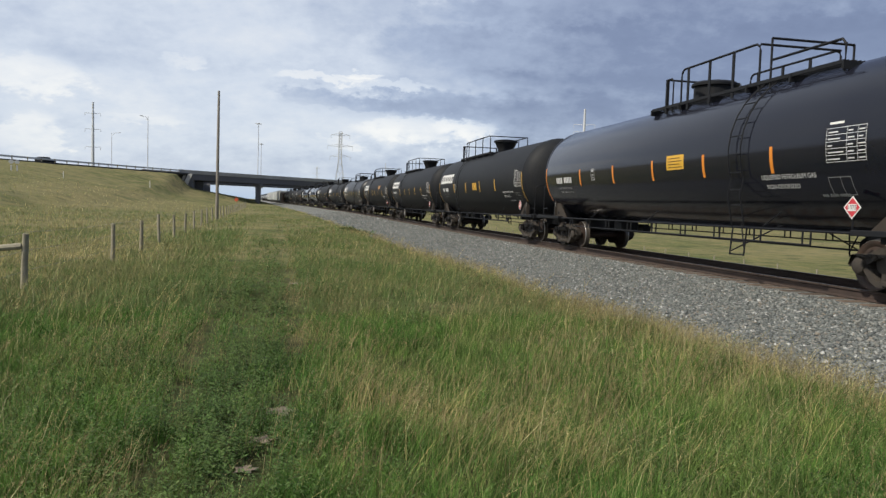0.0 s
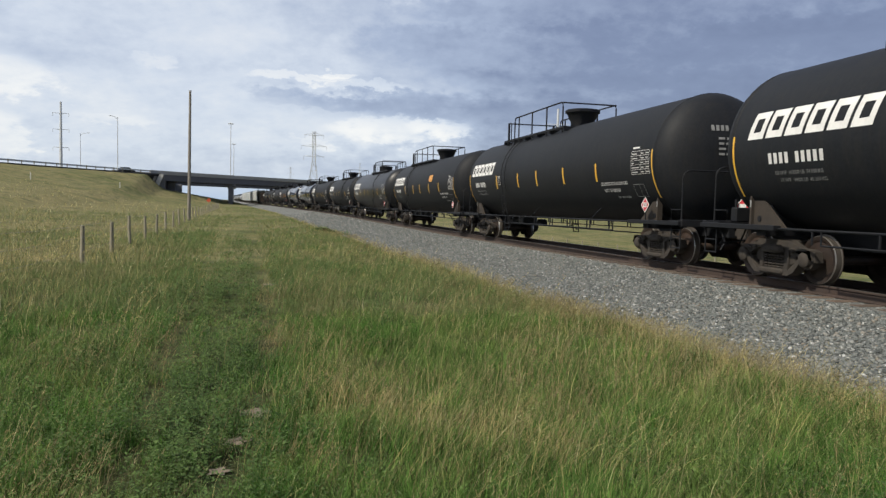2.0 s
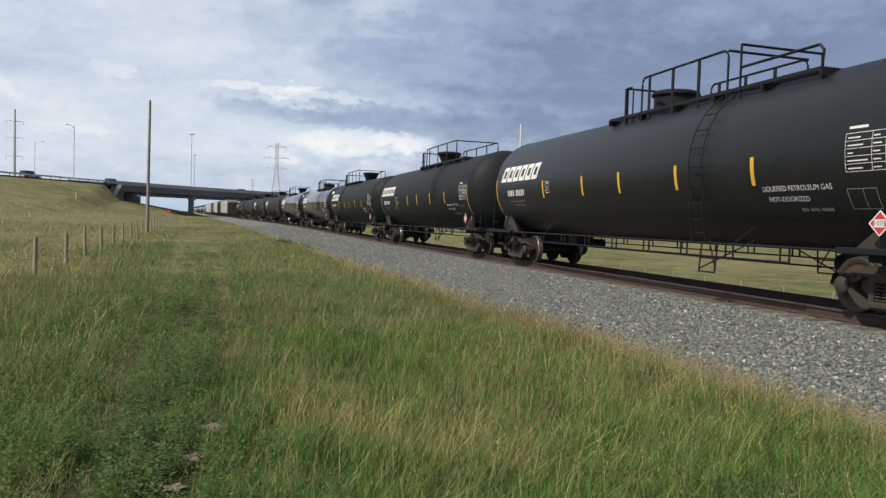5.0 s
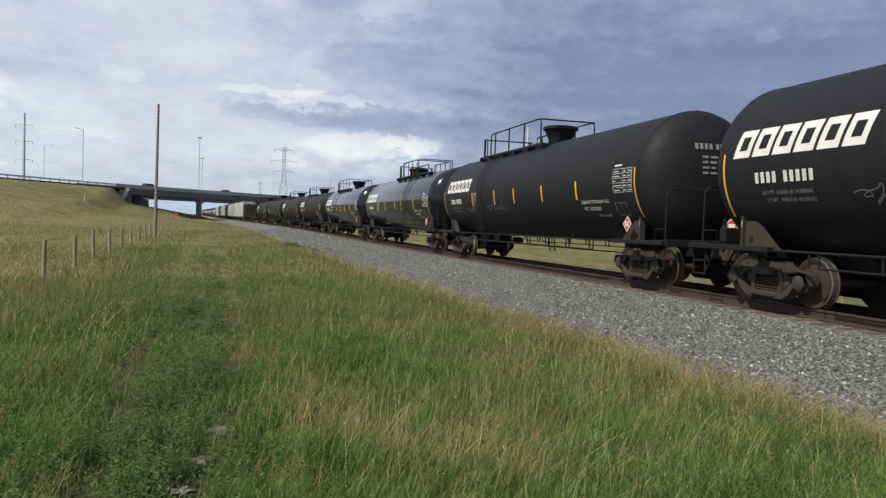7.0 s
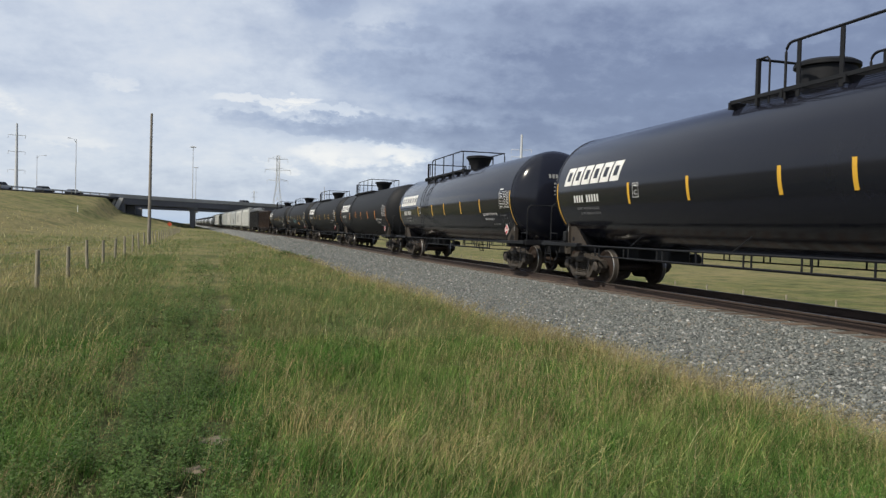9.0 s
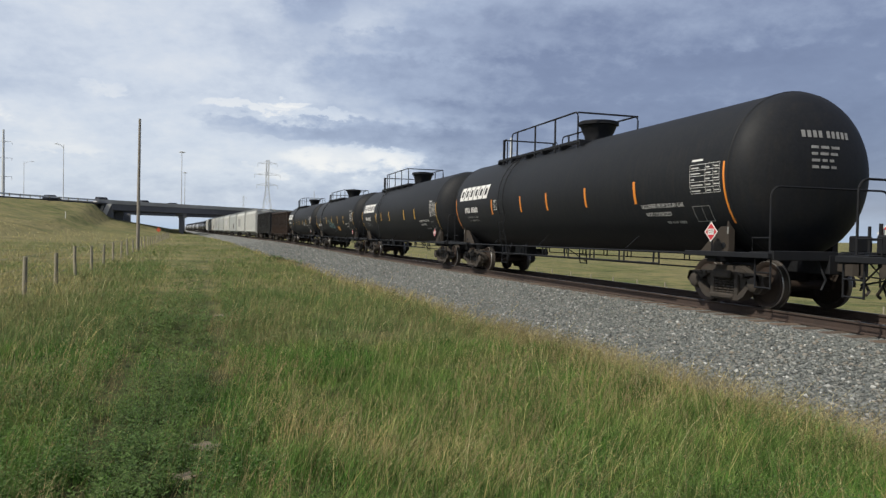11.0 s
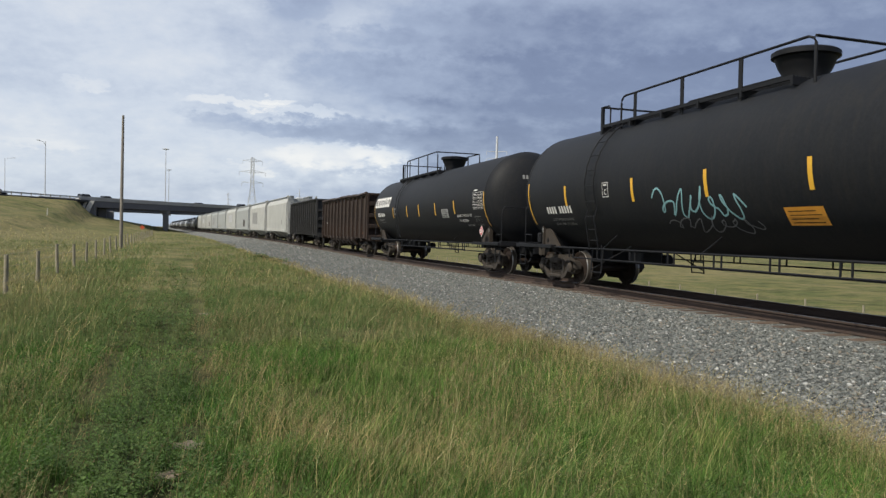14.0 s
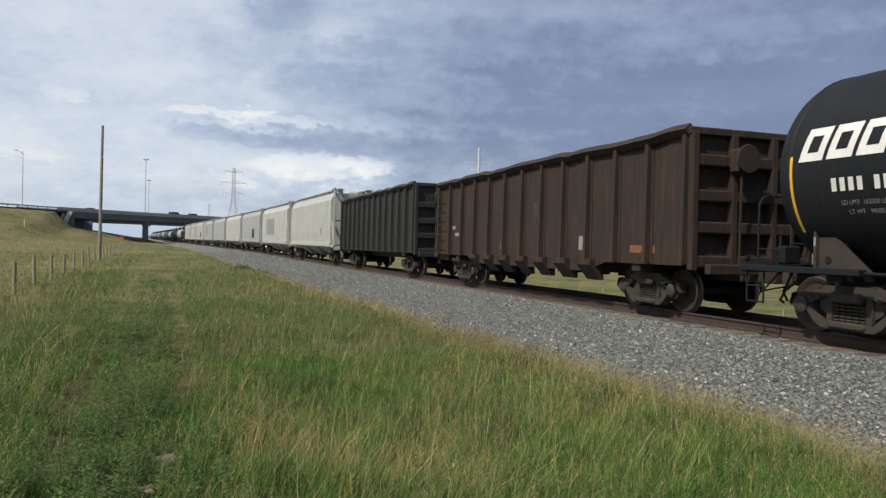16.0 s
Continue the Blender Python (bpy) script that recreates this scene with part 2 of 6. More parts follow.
class Mesh:
    """Gathers vertices and faces of one mesh."""

    def __init__(self):
        self.v, self.f, self.m = [], [], []

    def add(self, verts, faces, slot=0):
        k = len(self.v)
        self.v += [tuple(p) for p in verts]
        self.f += [tuple(i + k for i in face) for face in faces]
        self.m += [slot] * len(faces)
        return self

    def box(self, x0, x1, y0, y1, z0, z1, slot=0, cut=0.0):
        if cut <= 0:
            vs = [(x, y, z) for z in (z0, z1) for y in (y0, y1) for x in (x0, x1)]
            return self.add(vs, [(0, 2, 3, 1), (4, 5, 7, 6), (0, 1, 5, 4), (1, 3, 7, 5), (3, 2, 6, 7), (2, 0, 4, 6)], slot)
        c = cut
        ring = [(x0 + c, y0), (x1 - c, y0), (x1, y0 + c), (x1, y1 - c), (x1 - c, y1), (x0 + c, y1), (x0, y1 - c), (x0, y0 + c)]
        inner = [(min(max(x, x0 + c), x1 - c), min(max(y, y0 + c), y1 - c)) for x, y in ring]
        vs = [(x, y, z0) for x, y in inner] + [(x, y, z0 + c) for x, y in ring] + [(x, y, z1 - c) for x, y in ring] + [(x, y, z1) for x, y in inner]
        fs = [tuple(range(7, -1, -1)), tuple(range(24, 32))]
        for k in range(3):
            fs += [(8 * k + i, 8 * k + (i + 1) % 8, 8 * k + 8 + (i + 1) % 8, 8 * k + 8 + i) for i in range(8)]
        return self.add(vs, fs, slot)

    def tube(self, points, r, n=6, slot=0, closed=False, taper=None):
        """A round bar along points."""
        pts = [Vector(p) for p in points]
        vs, fs = [], []
        for i, p in enumerate(pts):
            a, b = pts[max(i - 1, 0)], pts[min(i + 1, len(pts) - 1)]
            d = (b - a).normalized()
            side = d.cross(Vector((0, 0, 1)))
            if side.length < 0.05:
                side = Vector((1, 0, 0)) - d * d.x
            side.normalize()
            up = side.cross(d)
            rr = r if taper is None else r + (taper - r) * i / (len(pts) - 1)
            vs += [p + rr * (math.cos(t) * side + math.sin(t) * up) for t in (2 * math.pi * k / n for k in range(n))]
        for i in range(len(pts) - 1):
            fs += [(i * n + k, i * n + (k + 1) % n, i * n + n + (k + 1) % n, i * n + n + k) for k in range(n)]
        if not closed:
            fs += [tuple(range(n - 1, -1, -1)), tuple(range((len(pts) - 1) * n, len(pts) * n))]
        return self.add(vs, fs, slot)

    def lathe(self, profile, axis="z", centre=(0, 0, 0), n=24, slot=0, slots=None):
        """A turned shape: profile of (radius, height along the axis)."""
        vs, fs, ms = [], [], []
        for r, h in profile:
            for k in range(n):
                t = 2 * math.pi * k / n
                a, b = r * math.cos(t), r * math.sin(t)
                p = {"z": (a, b, h), "y": (a, h, b), "x": (h, a, b)}[axis]
                vs.append((p[0] + centre[0], p[1] + centre[1], p[2] + centre[2]))
        for i in range(len(profile) - 1):
            for k in range(n):
                face = (i * n + k, i * n + (k + 1) % n, i * n + n + (k + 1) % n, i * n + n + k)
                fs.append(face if axis != "y" else face[::-1])
                ms.append(slots[i] if slots else slot)
        k0 = len(self.f)
        self.add(vs, fs, slot)
        self.m[k0:] = ms
        return self

    def prism(self, outline, axis, a, b, slot=0):
        """An outline (two coordinates) pushed along axis from a to b."""
        def at(u, v, w):
            return {"x": (w, u, v), "y": (u, w, v), "z": (u, v, w)}[axis]
        n = len(outline)
        vs = [at(u, v, a) for u, v in outline] + [at(u, v, b) for u, v in outline]
        fs = [tuple(range(n - 1, -1, -1)), tuple(range(n, 2 * n))] + [(i, (i + 1) % n, n + (i + 1) % n, n + i) for i in range(n)]
        return self.add(vs, fs, slot)

    def data(self, name, mats, smooth=False, fix=True):
        me = bpy.data.meshes.new(name)
        me.from_pydata(self.v, [], self.f)
        for m in (mats if isinstance(mats, (list, tuple)) else [mats]):
            me.materials.append(MAT[m] if isinstance(m, str) else m)
        me.polygons.foreach_set("material_index", self.m)
        if fix:
            bm = bmesh.new()
            bm.from_mesh(me)
            bmesh.ops.recalc_face_normals(bm, faces=bm.faces)
            bm.to_mesh(me)
            bm.free()
        if smooth:
            me.polygons.foreach_set("use_smooth", [True] * len(me.polygons))
            me.set_sharp_from_angle(angle=radians(40))
        me.update()
        return me


def part(name, data, parent, label="", at=None):
    ob = new(name, data)
    ob.parent = parent
    if at is not None:
        ob.matrix_basis = at
    return tagged(ob, label)


def thing(name, label, category, group="", kind="", data=None, at=None):
    ob = new(name, data)
    if at is not None:
        ob.matrix_basis = at
    return tagged(ob, label, category, group, kind)


# ---------------------------------------------------------------- the line of the track
TRACK_OFF, TRACK_YAW, BEND, BEND_FROM, BEND_LONG = 10.70, 0.19378, 0.00067, 10.44, 110.0


def track(s, lat=0.0):
    """Place and heading of the track s metres along, lat metres to its right. Works on arrays."""
    s = np.asarray(s, float)
    e, b, far = np.clip(s - BEND_FROM, 0, BEND_LONG), np.minimum(s, BEND_FROM), np.maximum(0, s - BEND_FROM - BEND_LONG)
    h = TRACK_YAW + BEND * e
    x = TRACK_OFF * math.cos(TRACK_YAW) - b * math.sin(TRACK_YAW) + (np.cos(h) - math.cos(TRACK_YAW)) / BEND - far * np.sin(h)
    y = TRACK_OFF * math.sin(TRACK_YAW) + b * math.cos(TRACK_YAW) + (np.sin(h) - math.sin(TRACK_YAW)) / BEND + far * np.cos(h)
    return x + lat * np.cos(h), y + lat * np.sin(h), h


def grade(s):
    """Height of the line against its height beside the camera: it falls gently ahead, then levels."""
    a, b = np.clip((np.asarray(s, float) - 4.0) / 44.0, 0, 1), np.clip((np.asarray(s, float) - 55.0) / 60.0, 0, 1)
    return -0.18 * a * a * (3 - 2 * a) * (1 - 0.5 * b * b * (3 - 2 * b))


def along(s, lat=0.0, z=0.0, base=0.0):
    """A pose on the line; base: the distance between the two trucks that carry the thing."""
    x, y, h = track(s, lat)
    fore, aft = float(grade(s + base / 2)), float(grade(s - base / 2))
    tip = math.degrees(math.atan2(fore - aft, base)) if base else 0.0
    return pose(float(x), float(y), z + (fore + aft) / 2, tip, 0, math.degrees(float(h)))


_S = np.r_[np.arange(-120, 260, 2.0), np.arange(260, 1600, 20.0)]
_TX, _TY, _TH = track(_S)


def to_track(x, y):
    """s and lateral offset of points."""
    x, y = np.asarray(x, float).ravel(), np.asarray(y, float).ravel()
    s, lat = np.empty_like(x), np.empty_like(x)
    for k in range(0, len(x), 20000):
        d = (x[k:k + 20000, None] - _TX) ** 2 + (y[k:k + 20000, None] - _TY) ** 2
        i = d.argmin(1)
        ex, ey = x[k:k + 20000] - _TX[i], y[k:k + 20000] - _TY[i]
        s[k:k + 20000] = _S[i] - ex * np.sin(_TH[i]) + ey * np.cos(_TH[i])
        lat[k:k + 20000] = ex * np.cos(_TH[i]) + ey * np.sin(_TH[i])
    return s, lat


# ---------------------------------------------------------------- highway on its bank
ROAD = np.array([(-170, -160), (-150, -60), (-121, 60), (-97, 155), (-77, 217), (-39, 276), (8, 345), (70, 430), (150, 530), (330, 740), (600, 1050)], float)
ROAD_Z = 8.55
SPAN_FROM, SPAN_TO = 4.0, 5.75   # the bridge, in points of ROAD


def road_points(step=0.05):
    """The middle of the highway, smoothed."""
    k = np.arange(1, len(ROAD) - 2 + 1e-6, step)
    i = np.minimum(k.astype(int), len(ROAD) - 3)
    t = (k - i)[:, None]
    p0, p1, p2, p3 = ROAD[i - 1], ROAD[i], ROAD[i + 1], ROAD[i + 2]
    p = 0.5 * (2 * p1 + (p2 - p0) * t + (2 * p0 - 5 * p1 + 4 * p2 - p3) * t ** 2 + (3 * p1 - p0 - 3 * p2 + p3) * t ** 3)
    return k, p


_RK, _RP = road_points()
_RD = np.gradient(_RP, axis=0)
_RD /= np.hypot(_RD[:, 0], _RD[:, 1])[:, None]


def road_at(k):
    if k < 1.0:
        return _RP[0] + _RD[0] * 100.0 * (k - 1.0), _RD[0]
    p = np.array([np.interp(k, _RK, _RP[:, n]) for n in (0, 1)])
    d = np.array([np.interp(k, _RK, _RD[:, n]) for n in (0, 1)])
    return p, d / np.hypot(*d)


def smooth(e0, e1, v):
    t = np.clip((v - e0) / (e1 - e0), 0, 1)
    return t * t * (3 - 2 * t)


def wave(x, y):
    return (np.sin(x * 0.31 + 1.3 * np.sin(y * 0.17)) * np.cos(y * 0.23 + 0.7) * 0.6 + np.sin(x * 0.9 + y * 0.7) * 0.22 + np.sin(y * 1.3 - x * 0.5 + 2) * 0.18)


def verge(s):
    """Lateral place of the grass edge along the ballast."""
    return -np.interp(s, [0, 8, 14, 30, 50, 90], [5.35, 5.45, 5.8, 6.4, 6.9, 7.2])


_C = road_at(SPAN_FROM)[0] + 0.7 * np.array([road_at(SPAN_FROM)[1][1], -road_at(SPAN_FROM)[1][0]])
_CS, CUT = (float(v[0]) for v in to_track(_C[:1], _C[1:]))     # the abutment's near corner beside the track


def ground_z(x, y):
    """Height of the ground."""
    x, y = np.asarray(x, float), np.asarray(y, float)
    shape = x.shape
    x, y = x.ravel(), y.ravel()
    s, lat = to_track(x, y)
    z = 0.05 * wave(x, y) - 0.06
    z = z + smooth(-0.6, 0.6, lat - verge(s)) * -0.36 + grade(s) * smooth(-13.0, -7.0, lat)
    z = z + smooth(3.0, 14.0, lat) * -1.7
    far = np.hypot(x, y)
    z = z + smooth(-30, -120, lat) * 0.25 * wave(x * 0.1, y * 0.1)
    # bank of the highway
    d2 = np.full(len(x), 1e12)
    k = np.zeros(len(x))
    sign = np.zeros(len(x))
    for c in range(0, len(x), 20000):
        e = (x[c:c + 20000, None] - _RP[:, 0]) ** 2 + (y[c:c + 20000, None] - _RP[:, 1]) ** 2
        i = e.argmin(1)
        d2[c:c + 20000], k[c:c + 20000] = e[np.arange(len(i)), i], _RK[i]
        sign[c:c + 20000] = (x[c:c + 20000] - _RP[i, 0]) * _RD[i, 1] - (y[c:c + 20000] - _RP[i, 1]) * _RD[i, 0]
    d = np.sqrt(d2)
    front = np.where(sign > 0, 1.0, 0.0)
    toe = 18.0 - 3.0 * smooth(60, 190, s)
    a = np.maximum(-toe - lat, 0) * front + np.maximum(40.0 - d, 0) * (1 - front)
    b = np.maximum(d - np.where(sign > 0, 2.0, 58.0), 0)
    rise = a / np.maximum(a + b, 0.1)
    rise = 0.7 * rise + 0.3 * rise * rise * (3 - 2 * rise)
    rise = np.where((sign <= 0), np.clip((90 - d) / 30, 0, 1), rise)
    # the bank ends along a line beside the track, with a low spur before the abutment
    c = lat - CUT
    ends = np.where(k < SPAN_FROM + 0.9, 0.47 * smooth(0.0, -2.7, c) + 0.53 * np.clip(1 - c / 27.0, 0, 1), smooth(SPAN_TO - 0.06, SPAN_TO + 0.2, k))
    z = z + (ROAD_Z - 0.25) * rise * ends
    return (z - 0.00002 * np.maximum(far - 900, 0)).reshape(shape)


# ---------------------------------------------------------------- ground
def grass_colours(n, where, deep, mid, dry):
    """Patches of lush, plain and dry grass."""
    big = n.noise(where, 0.16, 5.0, 0.6)
    small = n.noise(where, 0.9, 5.0, 0.6)
    fac = n.math("ADD", n.math("MULTIPLY", big, 0.55), n.math("MULTIPLY", small, 0.45))
    return n.ramp(fac, [(0.36, deep), (0.48, mid), (0.62, dry)])


def ground_material():
    mat = bpy.data.materials.new("prairie_turf")
    mat.use_nodes = True
    n = Nodes(mat.node_tree)
    bsdf = n.tree.nodes["Principled BSDF"]
    bsdf.inputs["Roughness"].default_value = 1.0
    bsdf.inputs["Specular IOR Level"].default_value = 0.1
    where = n.add("ShaderNodeTexCoord").outputs["Object"]
    base = grass_colours(n, where, (0.082, 0.106, 0.042), (0.130, 0.134, 0.058), (0.190, 0.168, 0.090))
    far = n.noise(where, 0.03, 6.0, 0.65)
    base = n.mix(n.ramp(far, [(0.42, (0, 0, 0)), (0.60, (1, 1, 1))]), base, (0.195, 0.174, 0.092))
    tufts = n.ramp(n.noise(where, 0.42, 7.0, 0.68), [(0.36, (0.50, 0.58, 0.56)), (0.50, (1, 1, 1)), (0.66, (1.25, 1.16, 1.10))])
    deep = n.add("ShaderNodeMix", data_type="RGBA", blend_type="MULTIPLY")
    deep.inputs[0].default_value = 1.0
    n.link(base, deep.inputs[6])
    n.link(tufts, deep.inputs[7])
    base = deep.outputs[2]
    # thatch and soil near the origin, darkened to stand for shade between the blades
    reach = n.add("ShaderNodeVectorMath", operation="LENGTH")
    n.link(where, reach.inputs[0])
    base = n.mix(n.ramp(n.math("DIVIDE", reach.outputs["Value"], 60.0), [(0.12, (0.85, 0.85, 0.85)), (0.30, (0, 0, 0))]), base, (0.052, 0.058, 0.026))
    grain = n.noise(where, 7.0, 6.0, 0.7)
    times = n.add("ShaderNodeMix", data_type="RGBA", blend_type="MULTIPLY")
    times.inputs[0].default_value = 1.0
    n.link(base, times.inputs[6])
    n.link(n.ramp(grain, [(0.3, (0.5, 0.5, 0.46)), (0.7, (1.3, 1.3, 1.2))]), times.inputs[7])
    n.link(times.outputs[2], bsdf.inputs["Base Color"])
    b = n.add("ShaderNodeBump")
    b.inputs["Strength"].default_value, b.inputs["Distance"].default_value = 0.8, 0.12
    n.link(n.noise(where, 5.0, 8.0, 0.7), b.inputs["Height"])
    n.link(b.outputs[0], bsdf.inputs["Normal"])
    return mat


def sheet(name, xs, ys, zf, mat):
    """A height field over a grid of xs and ys."""
    gx, gy = np.meshgrid(xs, ys)
    gz = zf(gx, gy)
    co = np.stack([gx, gy, gz], -1).reshape(-1, 3)
    i = np.arange((len(ys) - 1) * (len(xs) - 1))
    a = (i // (len(xs) - 1)) * len(xs) + i % (len(xs) - 1)
    quads = np.stack([a, a + 1, a + 1 + len(xs), a + len(xs)], -1)
    return raw(name, co, quads, mat)


def raw(name, co, faces, mat, smooth_faces=True):
    """A mesh from arrays of places and equal-sided faces."""
    me = bpy.data.meshes.new(name)
    me.vertices.add(len(co))
    me.vertices.foreach_set("co", np.asarray(co, np.float32).ravel())
    k = faces.shape[1]
    me.loops.add(faces.size)
    me.loops.foreach_set("vertex_index", np.asarray(faces, np.int32).ravel())
    me.polygons.add(len(faces))
    me.polygons.foreach_set("loop_start", np.arange(0, faces.size, k, dtype=np.int32))
    me.materials.append(mat)
    if smooth_faces:
        me.polygons.foreach_set("use_smooth", np.ones(len(faces), bool))
    me.update(calc_edges=True)
    me.validate()
    return me


def steps(near, far, first, grow):
    out, v, d = [], near, first
    while v < far:
        out.append(v)
        v += d
        d *= grow
    return out + [far]


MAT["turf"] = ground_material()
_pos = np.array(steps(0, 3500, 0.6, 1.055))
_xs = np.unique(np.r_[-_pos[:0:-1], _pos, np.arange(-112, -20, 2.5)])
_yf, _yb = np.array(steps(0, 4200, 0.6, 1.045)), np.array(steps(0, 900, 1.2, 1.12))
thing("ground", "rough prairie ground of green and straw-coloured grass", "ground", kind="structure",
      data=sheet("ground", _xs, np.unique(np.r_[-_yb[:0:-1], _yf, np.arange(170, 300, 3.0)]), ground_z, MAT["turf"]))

# ---------------------------------------------------------------- ballast, ties and rails
BED = [(-8.2, -0.40), (-5.6, -0.36), (-4.5, -0.31), (-3.2, -0.13), (-2.2, 0.07), (-1.75, 0.15), (0.0, 0.15), (1.75, 0.15), (2.4, 0.05), (4.2, -0.45), (5.6, -0.95)]


def strip(name, stations, profile, mat, lift=0.0):
    """A profile of (lateral, height) drawn along the track."""
    s = np.asarray(stations, float)
    co = []
    for lat, z in profile:
        x, y, _ = track(s, lat)
        co.append(np.stack([x, y, z + lift + grade(s)], -1))
    co = np.stack(co, 1).reshape(-1, 3)
    m, k = len(s), len(profile)
    i = np.arange((m - 1) * (k - 1))
    a = (i // (k - 1)) * k + i % (k - 1)
    return raw(name, co, np.stack([a, a + 1, a + 1 + k, a + k], -1), mat)


def ballast_material():
    mat = bpy.data.materials.new("crushed_grey_stone")
    mat.use_nodes = True
    n = Nodes(mat.node_tree)
    bsdf = n.tree.nodes["Principled BSDF"]
    bsdf.inputs["Roughness"].default_value = 0.95
    where = n.add("ShaderNodeTexCoord").outputs["Object"]
    cells = n.add("ShaderNodeTexVoronoi")
    cells.inputs["Scale"].default_value = 21.0
    n.link(where, cells.inputs["Vector"])
    grey = n.add("ShaderNodeSeparateColor")
    n.link(cells.outputs["Color"], grey.inputs[0])
    stone = n.ramp(grey.outputs[0], [(0.0, (0.055, 0.060, 0.058)), (0.5, (0.120, 0.128, 0.122)), (0.85, (0.18, 0.187, 0.176)), (1.0, (0.36, 0.365, 0.345))])
    dust = n.noise(where, 0.7, 4.0, 0.6)
    n.link(n.mix(n.ramp(dust, [(0.4, (0, 0, 0)), (0.75, (0.5, 0.5, 0.5))]), stone, (0.195, 0.185, 0.155)), bsdf.inputs["Base Color"])
    b = n.add("ShaderNodeBump")
    b.inputs["Strength"].default_value, b.inputs["Distance"].default_value = 1.0, 0.05
    n.link(cells.outputs["Distance"], b.inputs["Height"])
    n.link(b.outputs[0], bsdf.inputs["Normal"])
    return mat


MAT["ballast"] = ballast_material()


def stone_material():
    """Crushed stone, each piece of its own grey."""
    mat = bpy.data.materials.new("loose_grey_stone")
    mat.use_nodes = True
    n = Nodes(mat.node_tree)
    bsdf = n.tree.nodes["Principled BSDF"]
    bsdf.inputs["Roughness"].default_value = 0.85
    where = n.add("ShaderNodeTexCoord").outputs["Object"]
    each = n.add("ShaderNodeNewGeometry").outputs["Random Per Island"]
    col = n.ramp(each, [(0.0, (0.060, 0.066, 0.064)), (0.30, (0.105, 0.115, 0.110)), (0.60, (0.155, 0.164, 0.154)), (0.80, (0.195, 0.203, 0.188)), (0.86, (0.175, 0.150, 0.118)),
                        (0.95, (0.24, 0.245, 0.23)), (1.0, (0.46, 0.46, 0.44))])
    speck = n.ramp(n.noise(where, 60.0, 3.0, 0.6), [(0.3, (0.7, 0.7, 0.7)), (0.7, (1.2, 1.2, 1.2))])
    times = n.add("ShaderNodeMix", data_type="RGBA", blend_type="MULTIPLY")
    times.inputs[0].default_value = 1.0
    n.link(col, times.inputs[6])
    n.link(speck, times.inputs[7])
    n.link(times.outputs[2], bsdf.inputs["Base Color"])
    return mat


MAT["stone"] = stone_material()
_st = np.r_[np.arange(-60, 140, 1.0), np.arange(140, 760, 10.0)]
bed = thing("ballast_bed", "bank of crushed grey stone under the railway track", "ballast", kind="structure", data=strip("ballast_bed", _st, BED, MAT["ballast"]))


def bed_z(lat):
    return np.interp(lat, [p[0] for p in BED], [p[1] for p in BED])


def loose_stones():
    """Loose stones on the near shoulder of the bed."""
    rng = np.random.default_rng(3)
    block_form = np.array([(x, y, z) for z in (-0.7, 0.7) for y in (-0.8, 0.8) for x in (-0.8, 0.8)], float)
    block_faces = np.array([t for a, b, c, d in ((0, 2, 3, 1), (4, 5, 7, 6), (0, 1, 5, 4), (1, 3, 7, 5), (3, 2, 6, 7), (2, 0, 4, 6)) for t in ((a, b, c), (a, c, d))])
    chip_form = np.array([(1, 0, 0), (-1, 0, 0), (0, 1, 0), (0, -1, 0), (0, 0, 1), (0, 0, -1)], float)
    chip_faces = np.array([(0, 2, 4), (2, 1, 4), (1, 3, 4), (3, 0, 4), (2, 0, 5), (1, 2, 5), (3, 1, 5), (0, 3, 5)])
    forms = [(block_form, block_faces), (chip_form, chip_faces)]
    co, faces, k = [], [], 0
    for s0, s1, lat0, lat1, count, size, kind in ((1, 14, -6.2, -1.55, 30000, 0.0225, 0), (14, 32, -6.9, -1.5, 34000, 0.027, 1), (32, 62, -7.4, -1.5, 18000, 0.039, 1),
                                                  (62, 110, -7.4, -1.5, 8000, 0.07, 1), (2, 40, -0.62, 0.62, 2500, 0.04, 1)):
        v0, f0 = forms[kind]
        n = len(v0)
        s, lat = rng.uniform(s0, s1, count), rng.uniform(lat0, lat1, count)
        x, y, _ = track(s, lat)
        r = size * rng.choice([0.6, 0.85, 1.0, 1.2, 1.5], count, p=[0.2, 0.3, 0.27, 0.17, 0.06])
        z = bed_z(lat) + grade(s) + r * 0.25
        form = 1 + 0.30 * rng.standard_normal((count, n, 3)).clip(-1.6, 1.6)
        a = rng.uniform(0, 6.28, (count, 1))
        w = v0[None] * form * np.stack([rng.uniform(0.7, 1.3, count), rng.uniform(0.7, 1.3, count), rng.uniform(0.5, 0.9, count)], -1)[:, None]
        rx, ry = w[..., 0] * np.cos(a) - w[..., 1] * np.sin(a), w[..., 0] * np.sin(a) + w[..., 1] * np.cos(a)
        tip = rng.normal(0, 0.45, (count, 1))
        rx, rz = rx * np.cos(tip) - w[..., 2] * np.sin(tip), rx * np.sin(tip) + w[..., 2] * np.cos(tip)
        w = np.stack([rx, ry, rz], -1) * r[:, None, None] + np.stack([x, y, z], -1)[:, None]
        co.append(w.reshape(-1, 3))
        faces.append((f0[None] + n * np.arange(count)[:, None, None]).reshape(-1, 3) + k)
        k += n * count
    fs = faces
    return raw("ballast_stones", np.concatenate(co), np.concatenate(fs), MAT["stone"], False)


tagged(part("stone_layer", loose_stones(), bed, "loose angular grey stones"), kind="stuff")

